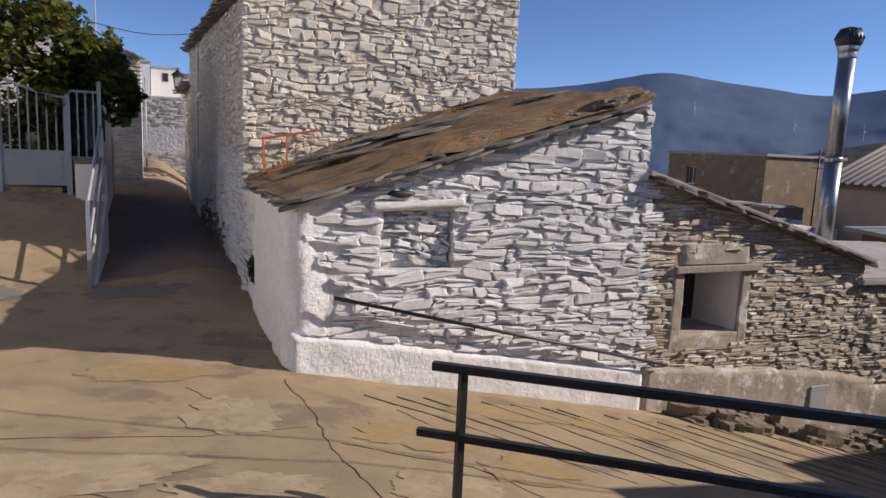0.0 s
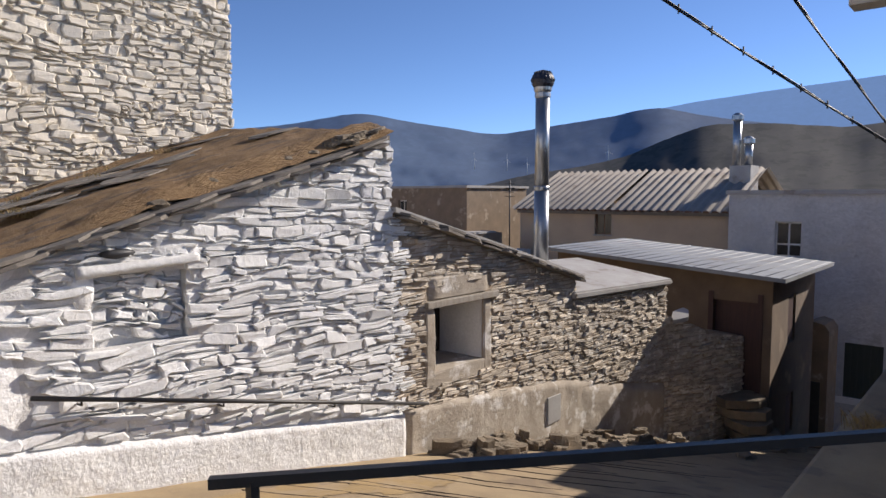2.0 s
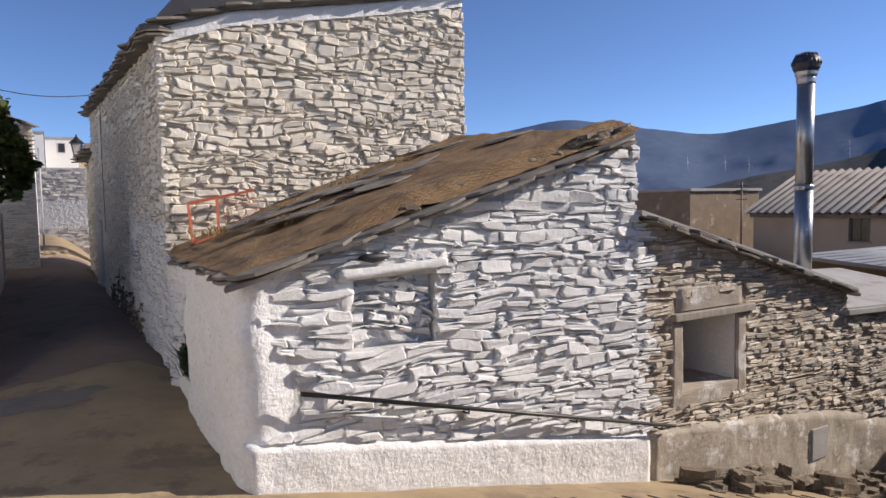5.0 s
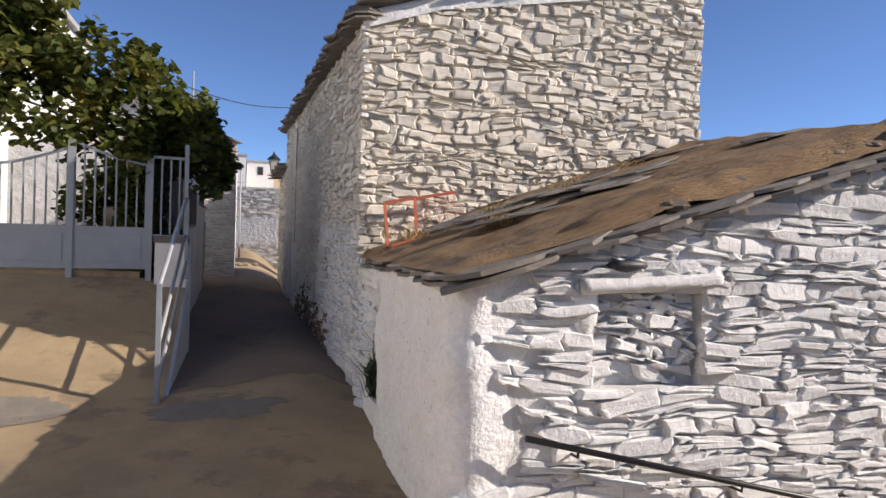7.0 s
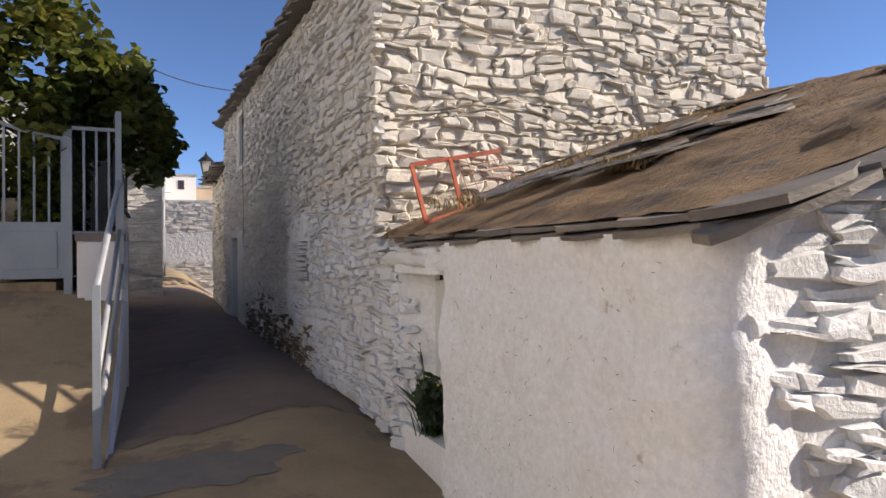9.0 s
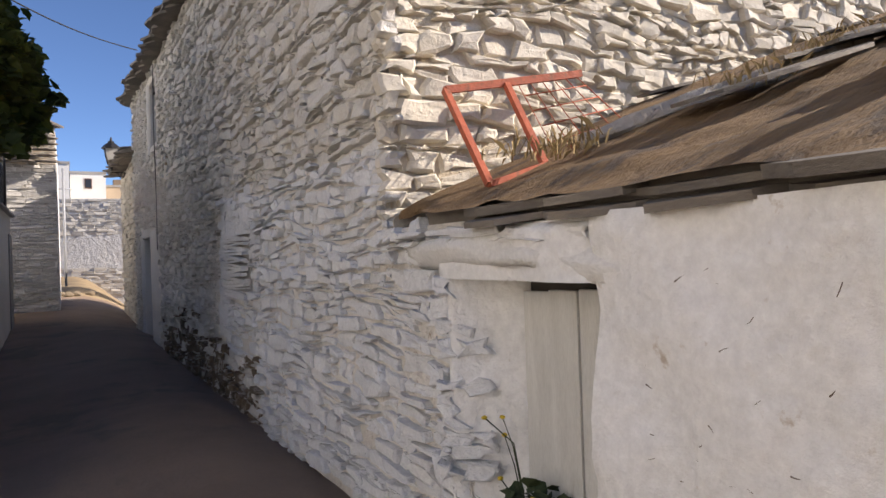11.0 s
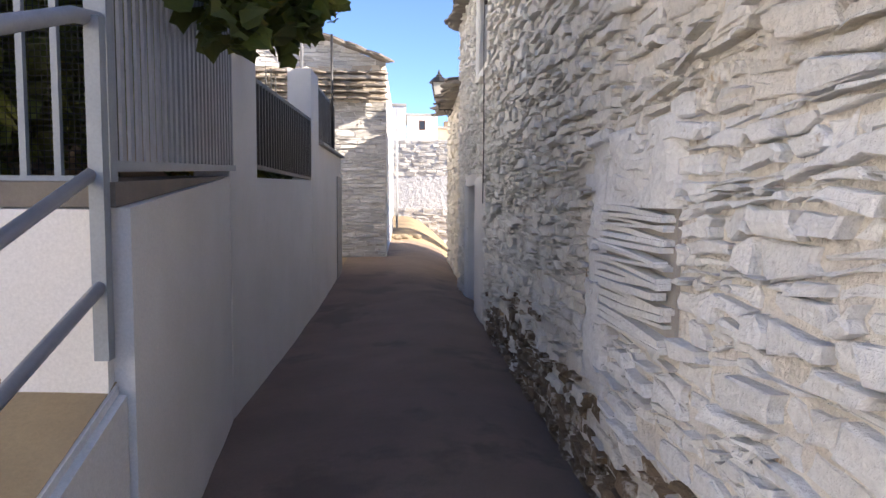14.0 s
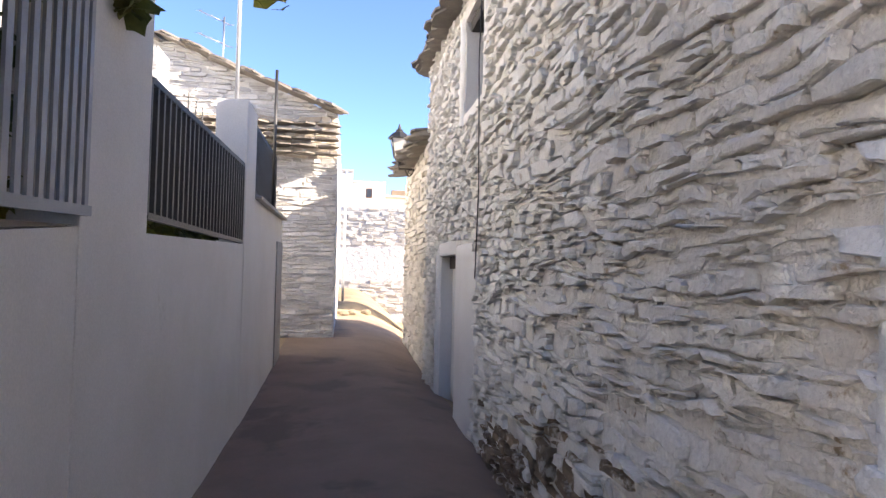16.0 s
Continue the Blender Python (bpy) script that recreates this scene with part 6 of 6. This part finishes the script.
part("door_panel", boxed(13.60, 13.62, 0.2, 0.8, 1.6, 3.2, bevel=0.008), "brownwood", hd2)
mb = thing("electric_box", (13.45, 1.22, 3.0), "pale plastic electric box on the brown wall", "electric box")
part("body", boxed(13.40, 13.497, 1.13, 1.32, 3.03, 3.28, bevel=0.012), "box", mb)
wires = thing("wall_cable", (13.45, 1, 3.5), "black cables draped across the brown wall", "cable")
loop = [(13.47, 1.6, 3.80), (13.47, 1.2, 3.78), (13.47, 0.8, 3.62), (13.47, 0.45, 3.55), (13.46, 0.0, 3.6)]
bar("cable", loop, 0.012, "cable", wires, sides=5)
loop = [(13.46, 0.85, 3.56), (13.46, 1.15, 3.50), (13.46, 1.40, 3.25), (13.46, 1.44, 2.95), (13.46, 1.30, 2.75), (13.46, 1.15, 2.76), (13.46, 1.12, 2.95), (13.46, 0.9, 3.02), (13.46, 0.5, 3.10), (13.46, 0.2, 3.25)]
bar("cable", loop, 0.011, "cable", wires, sides=5)
bar("cable", [(13.47, 0.85, 3.9), (13.46, 0.82, 3.75), (13.46, 0.84, 3.56)], 0.02, "cable", wires, sides=5)
lantern("street_lantern", (17.5, 1.96, 1.62), (0, -0.40), 0.95)
part("terrace_bank", boxed(9.7, 17.9, -5, 2.0, -2, 1.20, bevel=0.05), "concrete", None, "earth bank at the foot of the brown house", category="bank", kind="structure")

# white house corner where the street railing ends
wc = thing("white_corner_house", (11, -2, 1), "white plastered house corner with a ragged edge", "house")
f9 = Face((9.56, 0), (0, 1), (-1, 0))
v, f = rough_slab(f9, -6, 0.43, lambda a: -0.5, lambda a: 7.5, -0.06, 0.0, 130, 120, 0.03, 51)
raw("plaster_face", v, f, "plaster", wc).data.polygons.foreach_set("use_smooth", [True] * len(f))
part("wall", boxed(9.60, 13.2, -6, 0.40, -0.5, 7.5, bevel=0.04), "plaster", wc)
beam = thing("roof_beam", (8.85, 0.3, 4.7), "pale wooden plank jutting out overhead", "beam")
part("plank", boxed(8.80, 8.95, -1.6, 1.27, 4.665, 4.74, bevel=0.006), "plank", beam)
for k in range(3):
    part("support", boxed(8.82, 9.58, -1.5 + 0.9 * k, -1.42 + 0.9 * k, 4.74, 4.82), "plank", beam)

fence = thing("street_railing", (7.9, 1.8, 1.5), "dark metal two-bar street railing", "railing")
r0, r1 = Vector((6.42, 3.22, 2.47)), Vector((9.5, 0.42, 2.57))
bar("top_rail", [r0, r1], 0.024, "blackmetal", fence, square=True)
low_off = Vector((0, 0, -0.42))
bar("mid_rail", [r0 + low_off - (r1 - r0).normalized() * 0.08, r1 + low_off], 0.022, "blackmetal", fence, square=True)
for t_ in (0.045,):
    q = r0.lerp(r1, t_)
    bar("post", [(q.x, q.y, ground_z(q.x, q.y) - 0.1), q], 0.022, "blackmetal", fence, square=True)

bar("wall_plate", [(9.5, 0.40, 2.40), (9.5, 0.40, 2.66)], 0.035, "blackmetal", fence, square=True)

# overhead cables
ov = thing("overhead_cable", (13.8, 1.4, 4.1), "twisted black cables slung overhead between houses", "cable")
c0 = Vector((13.7, 1.5, 4.12))
for e, sag in (((1.75, 6.7, 9.48), 0.30), ((3.0, 3.6, 9.1), 0.16)):
    pts = [c0.lerp(Vector(e), q) - Vector((0, 0, sag * math.sin(math.pi * q))) for q in np.linspace(0, 1, 30)]
    bar("cable", pts, 0.009, "cable", ov, sides=5)
    bar("cable", [p + Vector((0.012 * math.sin(i * 2.1), 0.012 * math.cos(i * 2.1), 0.015)) for i, p in enumerate(pts)], 0.007, "cable", ov, sides=5)
for k in range(22):
    q = 0.05 + 0.03 * k
    p = c0.lerp(Vector((1.75, 6.7, 9.48)), q) - Vector((0, 0, 0.30 * math.sin(math.pi * q)))
    bar("cable_tie", [p + Vector((0, 0, -0.03)), p + Vector((0, 0, 0.05))], 0.008, "cable", ov, sides=4)
ln = thing("lane_cable", (5, 18, 6), "thin black cable crossing above the lane", "cable")
pts = [Vector((3.9, 14.6, 5.85)).lerp(Vector((5.98, 18.6, 6.36)), q) - Vector((0, 0, 0.12 * math.sin(math.pi * q))) for q in np.linspace(0, 1, 16)]
bar("cable", pts, 0.009, "cable", ln, sides=5)
wl = thing("wall_cable", (6.15, 18, 4), "thin cable clipped along the house wall", "cable")
bar("cable", [(6.17, 18.35, 6.1), (6.16, 18.4, 5.2), (6.16, 18.3, 4.0), (6.17, 18.45, 3.2)], 0.006, "cable", wl, sides=5)

# ---- street details ----
gr = random.Random(17)
# grooves and cracks: thin dark bars lying on the concrete
for k in range(18):
    x0 = 6.8 + 0.42 * k + gr.uniform(-0.18, 0.18)
    pts = []
    ln_ = gr.uniform(0.7, 2.2)
    for q in np.linspace(0, 1, 7):
        x, y = x0 + 0.75 * ln_ * q + gr.uniform(-0.01, 0.01), 5.75 - ln_ * q + 0.16 * math.sin(q * 3 + k * 0.3) - 0.03 * k * q
        pts.append((x, y, ground_z(x, y) + 0.004 + 0.012 * noise.noise(Vector((x * 2.2, y * 2.2, 3)))))
    bar("groove", pts, 0.009, "groove", bpy.data.objects["ground"], sides=4, r_end=0.003)
for pts in ([(2.0, 5.0), (3.5, 4.7), (5.2, 4.6), (6.15, 4.75)], [(6.2, 4.3), (7.1, 3.9), (7.6, 3.0)], [(6.1, 6.1), (6.16, 5.2), (6.08, 4.2), (6.2, 3.3), (6.15, 2.2)],
            [(4.2, 3.9), (4.9, 3.5), (5.3, 3.7), (6.0, 3.3)], [(5.2, 5.9), (5.5, 5.2), (5.35, 4.75)], [(7.0, 5.3), (7.3, 4.6), (7.9, 4.3), (8.6, 3.6)]):
    fine = []
    for (xa, ya), (xb, yb) in zip(pts, pts[1:]):
        for q in np.linspace(0, 1, 8)[:-1]:
            x, y = xa + (xb - xa) * q + gr.uniform(-0.02, 0.02), ya + (yb - ya) * q + gr.uniform(-0.02, 0.02)
            fine.append((x, y, ground_z(x, y) + 0.003 + 0.012 * noise.noise(Vector((x * 2.2, y * 2.2, 3)))))
    bar("crack", fine, 0.0035, "groove", bpy.data.objects["ground"], sides=4, r_end=0.003)


def blot(cx, cy, rx_, ry_, seedv, name, material, label):
    verts, faces = [], []
    n, rings = 90, 5
    zf = lambda x, y: max(ground_z(x, y), ramp_z(x, y) + 0.006 if x < 4.2 and y > 9.5 else -9) + 0.012 * noise.noise(Vector((x * 2.2, y * 2.2, 3))) + 0.0048 * noise.noise(Vector((x * 9, y * 9, 5))) + 0.006
    verts.append((cx, cy, zf(cx, cy)))
    for r in range(1, rings + 1):
        for i in range(n):
            an = 2 * math.pi * i / n
            k = (1 + 0.4 * noise.noise(Vector((math.cos(an) * 1.8, math.sin(an) * 1.8, seedv))) + 0.22 * noise.noise(Vector((math.cos(an) * 6, math.sin(an) * 6, seedv)))) * r / rings
            x, y = cx + rx_ * k * math.cos(an), cy + ry_ * k * math.sin(an)
            verts.append((x, y, zf(x, y)))
    for i in range(n):
        faces.append((0, 1 + i, 1 + (i + 1) % n))
    for r in range(rings - 1):
        for i in range(n):
            a, b = 1 + r * n + i, 1 + r * n + (i + 1) % n
            faces.append((a, a + n, b + n, b))
    return raw(name, verts, faces, material, bpy.data.objects["ground"], label)


for cx, cy, rx_, ry_, sd in ((4.3, 4.0, 0.8, 0.35, 11), (5.4, 3.55, 0.5, 0.3, 12), (3.3, 5.2, 0.6, 0.4, 13), (5.5, 5.1, 0.35, 0.5, 14), (6.7, 3.5, 0.4, 0.3, 15)):
    blot(cx, cy, rx_, ry_, sd, "worn_patch", "palecement", "pale worn concrete")
for cx, cy, rx_, ry_, sd in ((6.9, 4.6, 0.5, 0.35, 21), (8.3, 5.5, 0.8, 0.3, 22), (7.6, 3.9, 0.45, 0.3, 23), (9.8, 5.3, 0.7, 0.35, 24), (4.9, 6.4, 0.6, 0.3, 25), (5.2, 2.7, 0.5, 0.3, 26)):
    blot(cx, cy, rx_, ry_, sd, "earth_stain", "ochre", "ochre earth stain on the concrete")
blot(4.75, 9.3, 0.62, 0.28, 2, "cement_patch", "patch", "dark cement repair patch")
blot(3.0, 9.6, 0.42, 0.30, 5, "cement_patch", "patch", "dark cement repair patch")


def tuft(name, at, n, h, spread, material, label, rnd, category="grass"):
    t = thing(name, at, label, category)
    verts, faces = [], []
    for _ in range(n):
        b = Vector(at) + Vector((rnd.gauss(0, spread), rnd.gauss(0, spread), 0))
        lean_ = Vector((rnd.uniform(-0.5, 0.5), rnd.uniform(-0.5, 0.5), 1)) * h * rnd.uniform(0.5, 1.2)
        sd = Vector((rnd.uniform(-1, 1), rnd.uniform(-1, 1), 0)).normalized() * 0.004
        k = len(verts)
        mid_ = b + lean_ * 0.55
        tip = b + lean_ + Vector((lean_.x * 0.5, lean_.y * 0.5, -0.02))
        verts += [tuple(b - sd), tuple(b + sd), tuple(mid_ + sd), tuple(tip), tuple(mid_ - sd)]
        faces.append((k, k + 1, k + 2, k + 3, k + 4))
    raw("tuft", verts, faces, material, t, kind="stuff")
    return t


tr_ = random.Random(9)
tuft("dry_grass_tuft", (7.15, 8.05, roof_z(7.15, 8.05) + 0.05), 120, 0.13, 0.09, "drygrass", "tuft of dry straw grass on the shed roof", tr_)
for k in range(7):
    x, y = tr_.uniform(6.5, 10), tr_.uniform(8.8, 9.8)
    tuft("dry_grass_tuft", (x, y, roof_z(x, y) + 0.08), 50, 0.10, 0.10, "drygrass", "tuft of dry straw grass on the shed roof", tr_)
foliage("leaf_mass", [((6.27, 9.04, 2.06), (0.10, 0.15, 0.13)), ((6.26, 8.95, 1.95), (0.09, 0.12, 0.1))], 420, 0.05, tr_, "weed", tuft("wild_plant", (6.29, 9.0, 1.80), 200, 0.34, 0.05, "weed", "bushy green weed with yellow flowers at the doorstep", tr_, "plant"))
fw = thing("yellow_flowers", (6.26, 9.0, 1.8), "yellow wildflowers on thin stems by the door", "flower")
for k in range(6):
    x, y, z = 6.20 + tr_.uniform(-0.06, 0.06), 8.95 + tr_.uniform(-0.2, 0.25), 2.2 + tr_.uniform(-0.05, 0.22)
    bar("stem", [(6.27, 9.0, 1.8), (6.23, (y + 9.0) / 2, z - 0.08), (x, y, z)], 0.0025, "weed", fw, sides=4)
    part("petals", lump(bmesh.new(), (x, y, z), (0.011, 0.011, 0.007), tr_), "yellow", fw)
for k in range(8):
    x, y = 8.3 + tr_.uniform(-0.5, 0.9), 1.55 + tr_.uniform(-0.4, 0.3)
    tuft("roadside_grass", (x, y, ground_z(x, y)), 60, 0.5, 0.12, "weed" if k % 2 else "drygrass", "tall green and dry grass beside the railing", tr_)
for k in range(10):
    x, y = 13.2 + tr_.uniform(-0.1, 0.1), 0.6 + k * 0.13
    tuft("dry_grass_tuft", (x, y, 1.19), 60, 0.22, 0.08, "drygrass", "dry grass at the foot of the brown house", tr_)
